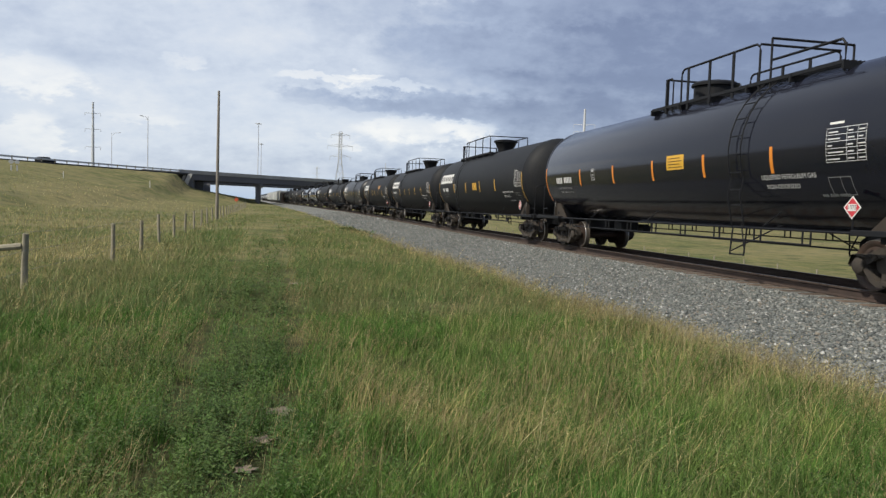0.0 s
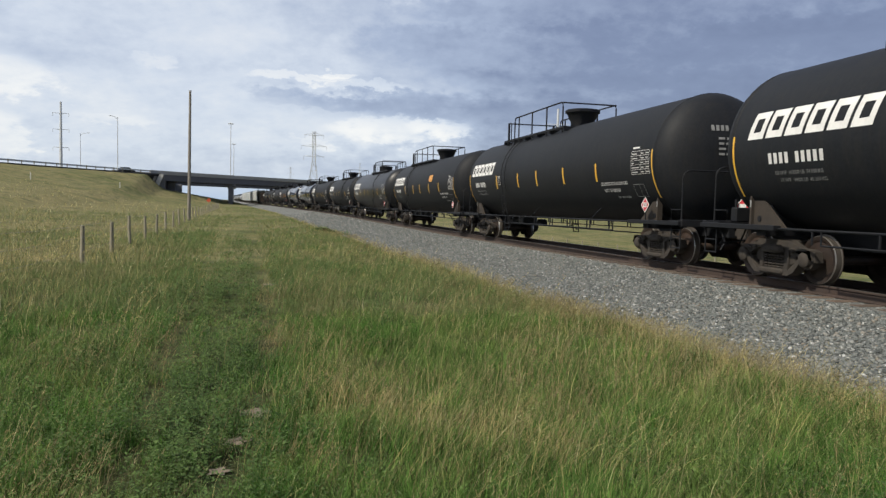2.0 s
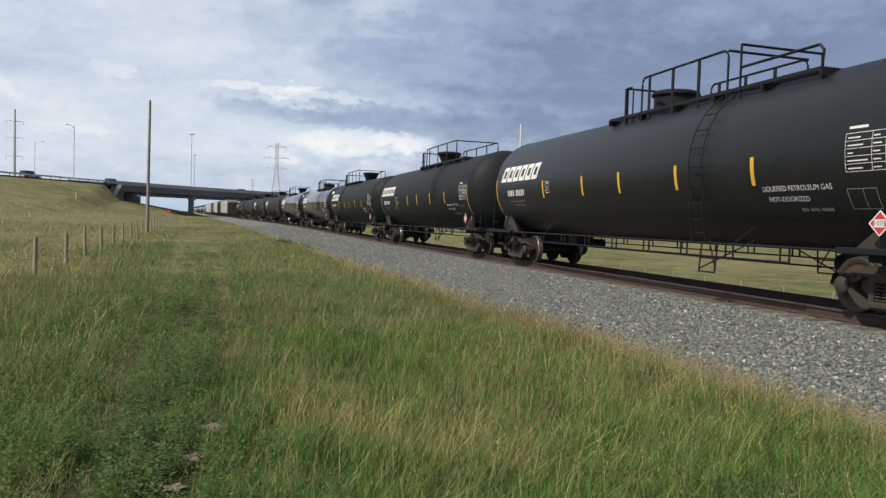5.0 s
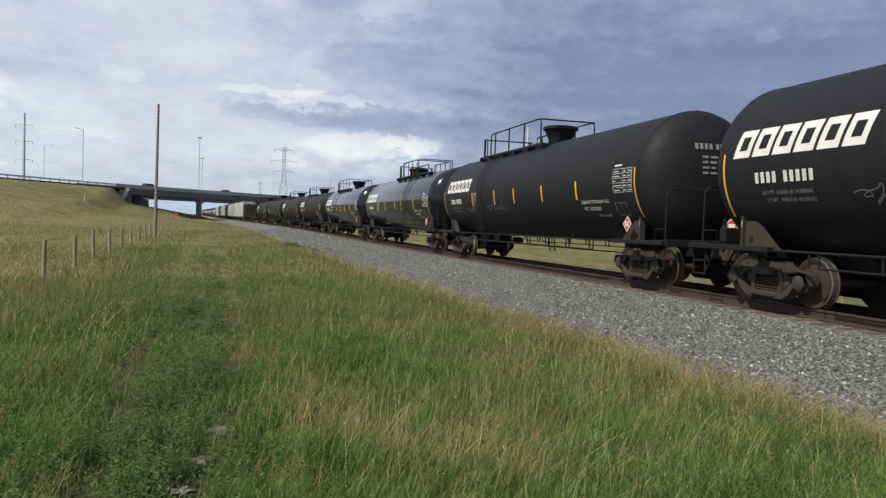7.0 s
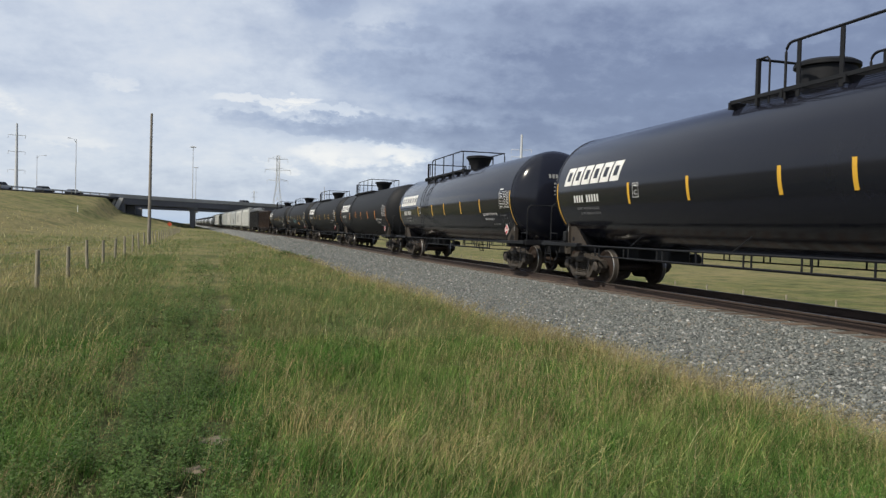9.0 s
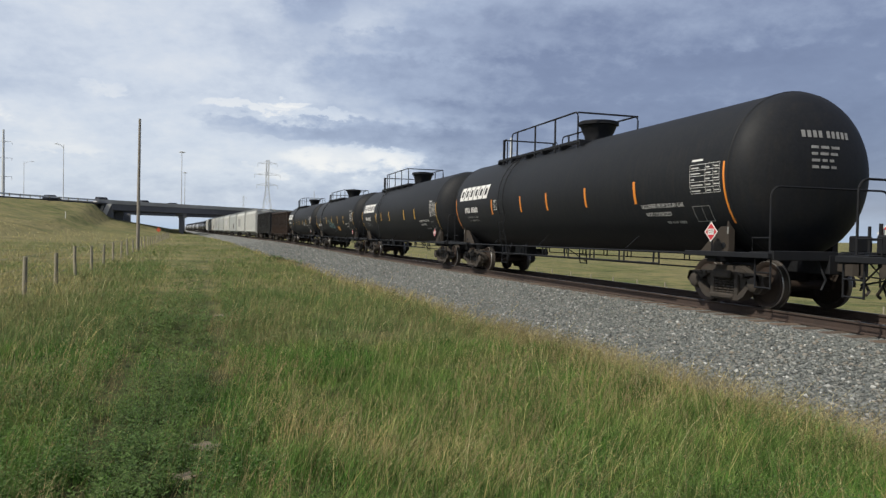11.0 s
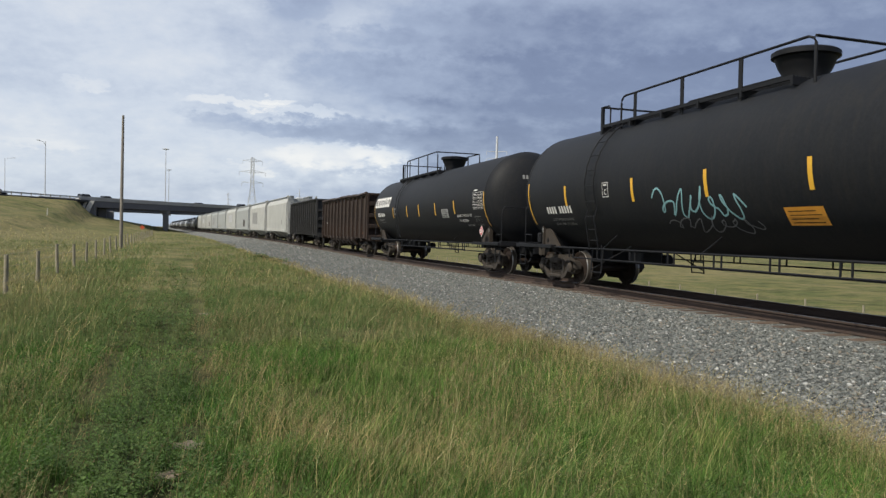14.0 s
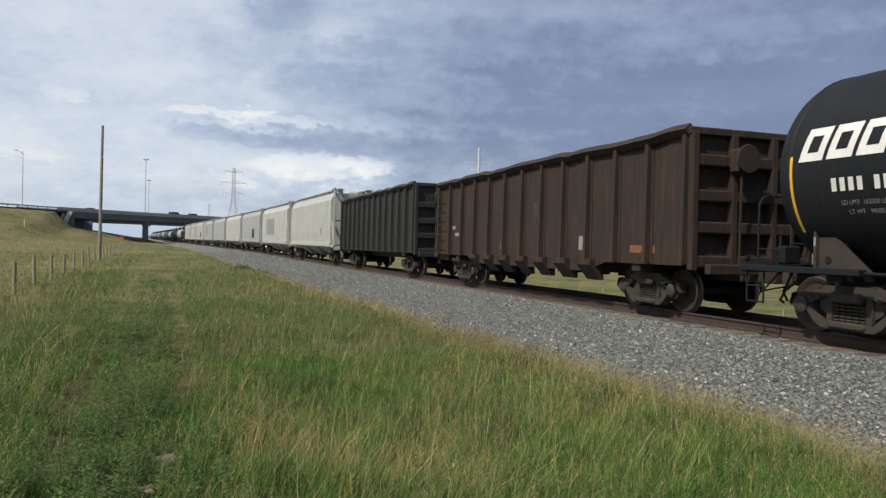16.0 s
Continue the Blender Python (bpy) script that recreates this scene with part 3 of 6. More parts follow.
track_ob = thing("railway_track", "rusty steel rails on weathered wooden ties", "railway track", kind="structure")
RAIL_FORM = [(-0.075, -0.185), (-0.075, -0.17), (-0.012, -0.15), (-0.012, -0.05), (-0.036, -0.035), (-0.036, -0.006), (-0.028, 0.0), (0.028, 0.0),
             (0.036, -0.006), (0.036, -0.035), (0.012, -0.05), (0.012, -0.15), (0.075, -0.17), (0.075, -0.185)]
for side in (-0.753, 0.753):
    me = strip("rail", _st, [(side + u, RAIL + v) for u, v in RAIL_FORM], MAT["rail_side"])
    me.materials.append(MAT["rail_top"])
    k = len(RAIL_FORM) - 1
    me.polygons.foreach_set("material_index", [1 if i % k in (5, 6, 7) else 0 for i in range(len(me.polygons))])
    me.polygons.foreach_set("use_smooth", [False] * len(me.polygons))
    part("rail", me, track_ob)


# ---------------------------------------------------------------- the cars: shared shapes
R_TANK, Z_TANK, HALF, HEAD = 1.58, 2.54, 8.5, 0.80
WHEEL_R = 0.457


def on_tank(y, q, out=0.004):
    """A point of the tank's near side: q metres of arc above the axis."""
    a = q / R_TANK
    return (-(R_TANK + out) * math.cos(a), y, Z_TANK + (R_TANK + out) * math.sin(a))


def patch(m, y0, y1, q0, q1, slot=0, lean=0.0, out=0.004):
    """A painted patch on the tank's side, thick as paint and tape are."""
    rows = max(1, int(abs(q1 - q0) / 0.12))
    vs, fs = [], []
    for i in range(rows + 1):
        q = q0 + (q1 - q0) * i / rows
        shift = -lean * (q - q0)
        vs += [on_tank(y0 + shift, q, out), on_tank(y1 + shift, q, out)]
    for i in range(rows):
        fs.append((2 * i, 2 * i + 1, 2 * i + 3, 2 * i + 2))
    return m.add(vs, fs, slot)


def tank_data(name, mat):
    m = Mesh()
    prof = [(0.001, -HALF - HEAD)]
    for k in range(1, 13):
        a = math.pi / 2 * k / 12
        prof.append((R_TANK * math.sin(a), -HALF - HEAD * math.cos(a)))
    for k in range(12, -1, -1):
        a = math.pi / 2 * k / 12
        prof.append((max(R_TANK * math.sin(a), 0.001), HALF + HEAD * math.cos(a)))
    m.lathe(prof, "y", (0, 0, Z_TANK), 56)
    for y in (-HALF, HALF):
        m.lathe([(R_TANK, y - 0.05), (R_TANK + 0.008, y - 0.04), (R_TANK + 0.008, y + 0.04), (R_TANK - 0.002, y + 0.05)], "y", (0, 0, Z_TANK), 56)
    return m.data(name, mat, True)


def wheelset_data(n=28):
    m = Mesh()
    for side in (-1, 1):
        x = side * 0.753
        prof = [(0.09, -0.10), (0.12, -0.10), (0.13, -0.05), (0.34, -0.02), (0.40, -0.065), (0.444, -0.065), (0.456, -0.045), (0.457, 0.06), (0.485, 0.07), (0.485, 0.09),
                (0.40, 0.085), (0.34, 0.02), (0.14, 0.06), (0.12, 0.11), (0.09, 0.11)]
        m.lathe([(r, x - side * h) for r, h in prof], "x", (0, 0, 0), n, slots=[0, 0, 0, 0, 0, 1, 2, 2, 0, 0, 0, 0, 0, 0])
        for k in range(5):   # bolts on the cap, which show the turn
            a = 2 * math.pi * k / 5
            m.box(side * 0.86 - 0.03, side * 0.86 + 0.03, 0.07 * math.cos(a) - 0.02, 0.07 * math.cos(a) + 0.02, 0.07 * math.sin(a) - 0.02, 0.07 * math.sin(a) + 0.02)
    m.tube([(-0.98, 0, 0), (0.98, 0, 0)], 0.085, 12)
    return m.data("wheelset", ["wheel", "tread", "tread_reflection"], True)


def side_frame_data(far=False):
    """Cast side frame of a truck with its spring nest and bearing caps, on the near side; x is outward to the left."""
    m = Mesh()
    # upper bow, lower bow and columns round the window of the springs
    m.prism([(-1.15, 0.42), (-1.12, 0.62), (-0.75, 0.66), (-0.42, 0.80), (0.42, 0.80), (0.75, 0.66), (1.12, 0.62), (1.15, 0.42), (0.78, 0.46), (0.45, 0.62), (-0.45, 0.62), (-0.78, 0.46)], "x", -1.09, -0.91)
    m.prism([(-0.86, 0.48), (-0.70, 0.44), (-0.46, 0.22), (0.46, 0.22), (0.70, 0.44), (0.86, 0.48), (0.62, 0.20), (0.48, 0.12), (-0.48, 0.12), (-0.62, 0.20)], "x", -1.12, -0.90)
    for y in (-0.36, 0.36):
        m.box(-1.08, -0.92, y - 0.06, y + 0.06, 0.20, 0.66, cut=0.015)
    for y in (-0.89, 0.89):
        m.lathe([(0.001, -1.17), (0.10, -1.17), (0.14, -1.14), (0.15, -1.06), (0.19, -1.05), (0.19, -0.90)], "x", (0, y, WHEEL_R), 8 if far else 14)
    for k in range(0 if far else 5):   # coils
        y = -0.24 + 0.12 * k
        for z in np.arange(0.25, 0.52, 0.055):
            m.box(-1.07, -0.95, y - 0.048, y + 0.048, z, z + 0.03, cut=0.008)
    m.box(-0.97, -0.90, -0.36, 0.36, 0.16, 0.66)
    for f in (-1, 1):   # webs beside the spring nest, brake hanger and bolt heads
        m.prism([(f * 0.40, 0.64), (f * 0.40, 0.30), (f * 0.56, 0.40), (f * 0.60, 0.56)], "x", -1.03, -0.93)
        m.prism([(f * 0.62, 0.60), (f * 1.05, 0.64), (f * 1.12, 0.46), (f * 0.95, 0.66), (f * 0.80, 0.67)], "x", -1.14, -0.98)
        m.box(-1.13, -1.05, f * 0.56 - 0.05, f * 0.56 + 0.05, 0.56, 0.66, cut=0.02)
        m.box(-1.10, -0.90, f * 0.89 - 0.16, f * 0.89 + 0.16, 0.56, 0.66, cut=0.03)
    m.box(-1.18, -0.85, -0.28, 0.28, 0.54, 0.70, cut=0.04)
    m.box(-1.16, -0.92, -0.34, 0.34, 0.13, 0.24, cut=0.03)
    return m.data("side_frame", "truck", True)


def truck_data():
    m = Mesh()
    m.box(-0.95, 0.95, -0.22, 0.22, 0.48, 0.80, cut=0.03)
    m.lathe([(0.001, 0.80), (0.30, 0.80), (0.30, 0.90), (0.001, 0.90)], "z", (0, 0, 0), 14)
    for y in (-0.42, 0.42):
        m.box(-0.80, 0.80, y - 0.05, y + 0.05, 0.30, 0.42, cut=0.01)
        for side in (-1, 1):
            m.box(side * 0.75 - 0.07, side * 0.75 + 0.07, y - 0.04 * 1, y + 0.04, 0.25, 0.62, cut=0.01)
    return m.data("truck", "truck")


def mirror_x(me, name):
    other = me.copy()
    other.name = name
    other.transform(Matrix.Diagonal((-1, 1, 1, 1)))
    other.flip_normals()
    return other


def coupler_data():
    """Coupler, its shank and hose; points along +y from the sill's end."""
    m = Mesh()
    m.box(-0.09, 0.09, -0.3, 0.28, 0.75, 0.95, cut=0.02)
    m.prism([(-0.17, 0.25), (-0.20, 0.42), (-0.06, 0.50), (0.05, 0.44), (0.10, 0.50), (0.20, 0.46), (0.19, 0.25)], "z", 0.70, 1.00)
    m.tube([(-0.35, -0.1, 0.80), (-0.38, 0.15, 0.62), (-0.30, 0.36, 0.42), (-0.12, 0.46, 0.36)], 0.028, 6)
    return m.data("coupler", "truck", True)


SHAPE = {"wheelset": wheelset_data(), "side_frame": side_frame_data(), "truck": truck_data(), "coupler": coupler_data()}
SHAPE["side_frame_far"] = mirror_x(SHAPE["side_frame"], "side_frame_far")
SHAPE["wheelset_plain"], SHAPE["side_frame_plain"] = wheelset_data(12), side_frame_data(True)     # for the cars far down the line
SHAPE["side_frame_plain_far"] = mirror_x(SHAPE["side_frame_plain"], "side_frame_plain_far")
WHEELSETS = []     # wheelset, its place on the truck


def add_trucks(car, places, spin):
    for y in places:
        tr = part("truck", SHAPE["truck"], car, "grimy cast steel truck", pose(0, y, 0))
        plain = "" if spin else "_plain"
        part("side_frame", SHAPE["side_frame" + plain], tr)
        part("side_frame", SHAPE["side_frame" + plain + "_far"], tr)
        for a in (-0.89, 0.89):
            ws = part("wheelset", SHAPE["wheelset" + plain], tr, "rusty steel wheels with bright treads", pose(0, a, WHEEL_R))
            if spin:
                WHEELSETS.append((ws, a))


def add_couplers(car, end):
    part("coupler", SHAPE["coupler"], car, "", pose(0, end, 0))
    part("coupler", SHAPE["coupler"], car, "", pose(0, -end, 0, 0, 0, 180))


# ---------------------------------------------------------------- tank car parts
def underframe_data():
    """Stub sill, bolster and saddle of one end; the end lies at +y."""
    m = Mesh()
    m.box(-0.28, 0.28, 5.9, 9.45, 0.70, 1.06, cut=0.02)
    m.box(-1.40, 1.40, 7.45, 7.75, 0.86, 1.04, cut=0.02)
    for side in (-1, 1):   # saddle plate between bolster and tank
        m.prism([(side * 0.25, 1.02), (side * 1.20, 1.02), (side * 1.20, 1.58), (side * 0.9, 1.30), (side * 0.3, 1.02)], "y", 7.55, 7.66)
        m.box(side * 1.50 - 0.09, side * 1.50 + 0.09, 7.0, 9.40, 0.98, 1.08, cut=0.01)   # side sill
        m.box(side * 0.8 - 0.7, side * 0.8 + 0.7, 9.32, 9.44, 0.95, 1.12, cut=0.01)
    m.box(-1.5, 1.5, 8.85, 9.35, 1.06, 1.10)
    return m.data("end_frame", "steel_black")


def gusset_data():
    """Triangular plate between side sill and tank, on the near side of the end at +y."""
    m = Mesh()
    m.prism([(7.05, 1.03), (8.02, 1.03), (8.02, 1.72), (7.90, 1.72)], "x", -1.27, -1.23)
    m.box(-1.34, -1.20, 8.00, 8.05, 1.03, 1.74)
    m.tube([(-1.285, 7.82, 1.20), (-1.26, 7.82, 1.20)], 0.06, 8, 1)
    m.box(-1.345, -1.335, 8.005, 8.045, 1.42, 1.56, 2)
    return m.data("gusset_plate", ["plate", "steel_black", "white_dim"])


def end_rail_data():
    """Handrail hoops round the end platform, grab irons and brake wheel; the end lies at +y."""
    m = Mesh()
    pts = []
    for side in (-1, 1):   # hoop across the end, round at its corners
        arc = [(side * (1.37 - 0.20 * (1 - math.cos(math.pi / 2 * k / 5))), 9.20, 2.08 + 0.20 * math.sin(math.pi / 2 * k / 5)) for k in range(6)]
        leg = [(side * 1.37, 9.20, 1.05)] + arc
        pts += leg if side < 0 else leg[::-1]
        x = side * 1.47
        for z in (0.45, 0.72):
            m.tube([(x, 8.95, z), (x, 9.34, z)], 0.016, 6)
        for y in (8.95, 9.34):
            m.tube([(x, y, 1.0), (x, y, 0.43)], 0.018, 6)
        m.tube([(side * 1.37, 9.20, 1.35), (side * 1.37, 8.75, 1.35), (side * 1.37, 8.75, 1.05)], 0.016, 6)
    m.tube(pts, 0.021, 6)
    m.tube([(-0.75, 9.34, 1.6), (-0.75, 9.34, 0.9)], 0.03, 6)
    m.box(-0.95, -0.55, 9.05, 9.25, 1.10, 1.42, cut=0.03)
    for x in (-0.5, 0.4):   # hoses and levers below the sill
        m.tube([(x, 9.3, 0.95), (x - 0.05, 9.45, 0.6), (x + 0.1, 9.5, 0.42)], 0.022, 5)
    m.tube([(-1.2, 8.9, 0.95), (-1.1, 9.35, 0.62), (-0.3, 9.5, 0.70)], 0.016, 5)
    return m.data("end_railing", "steel_black")


def side_rail_data(ladder_at):
    """Running rail hung along the tank's foot from truck to truck, with hangers, and one boarding step."""
    m = Mesh()
    for side in (-1, 1):
        x = side * 1.46
        m.tube([(x, -7.0, 1.02), (x, 7.0, 1.02)], 0.026, 6)
        m.tube([(x, -5.9, 0.76), (x, 5.9, 0.76)], 0.020, 6)
        for y in np.arange(-5.9, 6.0, 1.475):
            m.tube([(x, y, 1.02), (x, y, 0.76)], 0.020, 5)
            m.tube([(x, y + 0.22, 1.02), (x, y + 0.22, 0.76)], 0.020, 5)
        for y in (ladder_at - 0.25, ladder_at + 0.25):
            m.tube([(x - side * 0.0, y, 1.02), (x + side * 0.05, y, 0.42)], 0.018, 5)
        for z in (0.44, 0.72):
            m.tube([(x + side * 0.04, ladder_at - 0.25, z), (x + side * 0.04, ladder_at + 0.25, z)], 0.016, 5)
        for f in (-1, 1):   # braces of the step
            m.tube([(x - side * 0.5, ladder_at - f * 0.7, 1.10), (x + side * 0.03, ladder_at + f * 0.25, 0.50)], 0.016, 5)
        for y in (-4.4, 0.6, 4.4):   # brackets from the rail up to the tank
            m.tube([(x, y, 1.02), (x - side * 0.16, y - 0.40, 1.36)], 0.013, 5)
    return m.data("side_railing", "steel_black")


def ladder_data():
    """Ladder that follows the tank's round side from the step to the top."""
    m = Mesh()
    for side in (-1, 1):
        for y in (-0.22, 0.22):
            pts = [(side * 1.50, y, 1.0), (side * 1.64, y, 1.7)]
            for k in range(0, 9):
                a = math.radians(-20 + 11.5 * k)
                pts.append((side * (R_TANK + 0.10) * math.cos(a), y, Z_TANK + (R_TANK + 0.10) * math.sin(a)))
            m.tube(pts, 0.016, 5)
        for k in range(10):
            a = math.radians(-52 + 12.5 * k)
            r = R_TANK + 0.10
            x, z = side * r * math.cos(a), Z_TANK + r * math.sin(a)
            if k < 3:
                x = side * (1.50 + 0.05 * k)
            m.tube([(x, -0.22, z), (x, 0.22, z)], 0.013, 5)
    return m.data("ladder", "steel_black")


def manway_data(style):
    """Flared housing over the valves."""
    m = Mesh()
    zt = Z_TANK + R_TANK
    if style == "flared":
        prof = [(0.40, zt - 0.08), (0.40, zt + 0.14), (0.46, zt + 0.24), (0.53, zt + 0.42), (0.59, zt + 0.44), (0.59, zt + 0.52), (0.54, zt + 0.55), (0.26, zt + 0.59), (0.001, zt + 0.60)]
    else:
        prof = [(0.52, zt - 0.08), (0.52, zt + 0.33), (0.58, zt + 0.35), (0.58, zt + 0.41), (0.50, zt + 0.46), (0.001, zt + 0.50)]
    m.lathe(prof, "z", (0, 0, 0), 26)
    return m.data("manway", "steel_black", True)


def platform_data(y0, y1):
    """Grating round the manway, on brackets."""
    m = Mesh()
    zt = Z_TANK + R_TANK
    for side in (-1, 1):
        m.box(side * 0.96 - 0.02, side * 0.96 + 0.02, y0, y1, zt - 0.16, zt - 0.09)
        for x in np.arange(0.56, 0.95, 0.08):
            m.box(side * x - 0.012, side * x + 0.012, y0, y1, zt - 0.12, zt - 0.09)
        for y in np.arange(y0, y1 + 0.01, (y1 - y0) / 5):
            m.box(side * 0.78 - 0.22, side * 0.78 + 0.16, y - 0.03, y + 0.03, zt - 0.26, zt - 0.12)
    return m.data("platform", "steel_black")


def top_rail_data(style):
    """Handrails on top of the tank."""
    m = Mesh()
    z0 = Z_TANK + R_TANK - 0.30
    hi, r, x = 4.82, 0.026, 0.95
    mid = hi - 0.42
    a, b = {"long": (4.85, -1.0), "short": (1.05, -4.8)}.get(style, (0.6, -3.5))
    a2 = a - 0.75
    for side in (-1, 1):
        u = side * x
        bow = [(u, a2 + 0.16 * (math.cos(math.pi / 2 * k / 4) - 1) + 0.0, hi - 0.16 + 0.16 * math.sin(math.pi / 2 * k / 4)) for k in range(5)]
        m.tube([(u, a2, z0)] + bow + [(u, b + 0.14, hi), (u, b + 0.04, hi - 0.05), (u, b, hi - 0.14), (u, b, z0)], r, 6)
        for k in range(1, 4):   # flat posts
            y = a2 + (b - a2) * (0.1 + 0.3 * (k - 1))
            m.box(u - 0.012, u + 0.012, y - 0.045, y + 0.045, z0, hi - 0.01)
        m.box(u - 0.035, u + 0.035, a - 0.035, a + 0.035, z0, hi - 0.12)
        m.tube([(u, a - 0.32, z0), (u, a - 0.32, hi - 0.20), (u, a - 0.24, hi - 0.13), (u, a, hi - 0.13)], r * 0.8, 6)
    for y in (a, b):
        m.tube([(-x, y, hi - (0.13 if y == a else 0.02)), (x, y, hi - (0.13 if y == a else 0.02))], r, 6)
    if style == "split":   # hoop over the ladder's head and the far walkway
        for side in (-1, 1):
            u = side * x
            m.tube([(u, -3.9, z0), (u, -3.9, hi + 0.02)], r, 6)
            m.tube([(u, -3.9, mid), (u, -6.0, mid), (u, -6.1, mid - 0.1), (u, -6.1, z0)], r, 6)
        m.tube([(-x, -3.9, hi + 0.02), (x, -3.9, hi + 0.02)], r, 6)
    return m.data("top_railing", "steel_black")


def brake_data():
    """Air reservoir, cylinder and rods under the tank."""
    m = Mesh()
    m.lathe([(0.001, -0.55), (0.16, -0.5), (0.20, -0.4), (0.20, 0.4), (0.16, 0.5), (0.001, 0.55)], "y", (0.45, -5.6, 0.74), 14)
    m.lathe([(0.001, -0.3), (0.15, -0.28), (0.15, 0.28), (0.001, 0.3)], "y", (0.7, 5.0, 0.75), 14)
    m.box(-0.45, 0.15, 4.2, 4.8, 0.66, 0.98, cut=0.04)
    m.tube([(-0.4, -6.2, 0.68), (-0.4, 6.2, 0.68)], 0.02, 5)
    for y in (-5.9, -5.3):
        m.tube([(0.45, y, 0.85), (0.4, y, 1.1)], 0.025, 5)
    return m.data("brake_gear", "steel_black", True)


def bars(m, y0, q0, words, size, gap=0.25, slot=0, width=0.62, rng=None):
    """Plain bars in place of writing: words are counts of characters; runs from y0 towards -y."""
    y = y0
    for count in words:
        for _ in range(count):
            w = size * width
            patch(m, y, y - w, q0, q0 + size, slot)
            y -= w + size * gap
        y -= size * 0.7
    return y


def mark_block_data():
    """One heavy slanted white block with a slot; six of them stand in place of the owner's mark."""
    m = Mesh()
    h, w, t, y, q, lean = 0.50, 0.46, 0.125, 7.98, 0.10, 0.28
    rows, columns = (0.0, t, h / 2, h - t, h), (0.0, t, w - t, w)
    vs = [on_tank(y - c - lean * r, q + r) for r in rows for c in columns]
    fs = [(4 * i + k, 4 * i + k + 1, 4 * i + k + 5, 4 * i + k + 4) for i in range(4) for k in range(3) if not (i in (1, 2) and k == 1)]
    m.add(vs, fs)
    return m.data("mark_block", "white")


def marks_data(size=0.19):
    """Bars in place of the car's number and weights."""
    m = Mesh()
    bars(m, 7.35, -0.37, (4, 5), size, gap=0.32, width=0.48)
    return m.data("car_number", ["white"])


def near_marks_data():
    """Bars in place of the number at the other end's head side, and small stencils."""
    m = Mesh()
    bars(m, -6.2, -0.98, (3, 4, 5), 0.06)
    return m.data("small_stencil", "white_dim")


def head_stencil_data():
    """Bars in place of the car's number and tables on the tank's near head."""
    m = Mesh()

    def at(x, up):
        r2 = min((x * x + up * up) / R_TANK ** 2, 0.98)
        return (x, -HALF - (HEAD + 0.006) * math.sqrt(1 - r2) - 0.006, Z_TANK + up)

    def bar(x, up, w, h):
        m.add([at(x, up), at(x + w, up), at(x + w, up + h), at(x, up + h)], [(0, 1, 2, 3)])
    for k in range(9):
        bar(-0.50 + 0.115 * k + (0.06 if k > 3 else 0.0), 0.62, 0.075, 0.13)
    rng = random.Random(17)
    for row in range(4):
        x = -0.34
        for _ in range(3):
            w = rng.uniform(0.10, 0.20)
            bar(x, 0.42 - 0.12 * row, w, 0.05)
            x += w + 0.05
    return m.data("head_stencil", "white_dim")


def table_data():
    """Test table: a white frame with rows of small marks."""
    m = Mesh()
    y0, y1, q0, q1, t = -7.35, -8.30, -0.36, 0.20, 0.008
    for q in np.linspace(q0, q1, 6):
        patch(m, y0, y1, q, q + t)
    for y in (y0, -7.85, -8.1, y1 + t):
        patch(m, y, y - t, q0, q1)
    rng = random.Random(5)
    for i in range(5):
        q = q0 + 0.04 + i * (q1 - q0) / 5
        for a in (-7.40, -7.88, -8.13):
            patch(m, a, a - rng.uniform(0.10, 0.16 if a < -7.5 else 0.4), q, q + 0.02)
    patch(m, -7.40, -7.75, q1 + 0.07, q1 + 0.11)
    return m.data("test_table", "white")


def corner_panel_data():
    m = Mesh()
    for q in (-0.95, -0.62):
        patch(m, -7.3, -7.85, q, q + 0.012)
    for y in (-7.3, -7.6, -7.85):
        patch(m, y, y - 0.012, -0.95, -0.61)
    return m.data("inspection_panel", "white_dim")


def badge_data():
    m = Mesh()
    for q in (-0.34, -0.02):
        patch(m, 4.15, 3.88, q, q + 0.014)
    for y in (4.15, 3.894):
        patch(m, y, y - 0.014, -0.34, -0.01)
    patch(m, 4.09, 3.94, -0.08, -0.05)
    return m.data("plate_badge", "white")


def words_data(name, text, size, y, q, mat):
    """Lettering bent onto the tank, read from the near side."""
    cu = bpy.data.curves.new(name, "FONT")
    cu.body, cu.size = text, size
    ob = bpy.data.objects.new(name, cu)
    scene.collection.objects.link(ob)
    bpy.context.view_layer.update()
    me = bpy.data.meshes.new_from_object(ob.evaluated_get(bpy.context.evaluated_depsgraph_get()))
    bpy.data.objects.remove(ob)
    for v in me.vertices:
        v.co = on_tank(y - v.co.x, q + v.co.y)
    me.materials.clear()
    me.materials.append(MAT[mat])
    return me


def flat_words(name, text, size, mat):
    cu = bpy.data.curves.new(name, "FONT")
    cu.body, cu.size, cu.align_x, cu.align_y = text, size, "CENTER", "CENTER"
    ob = bpy.data.objects.new(name, cu)
    scene.collection.objects.link(ob)
    bpy.context.view_layer.update()
    me = bpy.data.meshes.new_from_object(ob.evaluated_get(bpy.context.evaluated_depsgraph_get()))
    bpy.data.objects.remove(ob)
    # upright, facing -x
    me.transform(Matrix(((0, 0, -1, 0), (-1, 0, 0, 0), (0, 1, 0, 0), (0, 0, 0, 1))))
    me.materials.clear()
    me.materials.append(MAT[mat])
    return me


def stripe_data(tall, mat="stripe"):
    m = Mesh()
    patch(m, 0.05, -0.05, -0.48 if not tall else -1.0, 0.02 if not tall else 0.20)
    return m.data("stripe", mat)


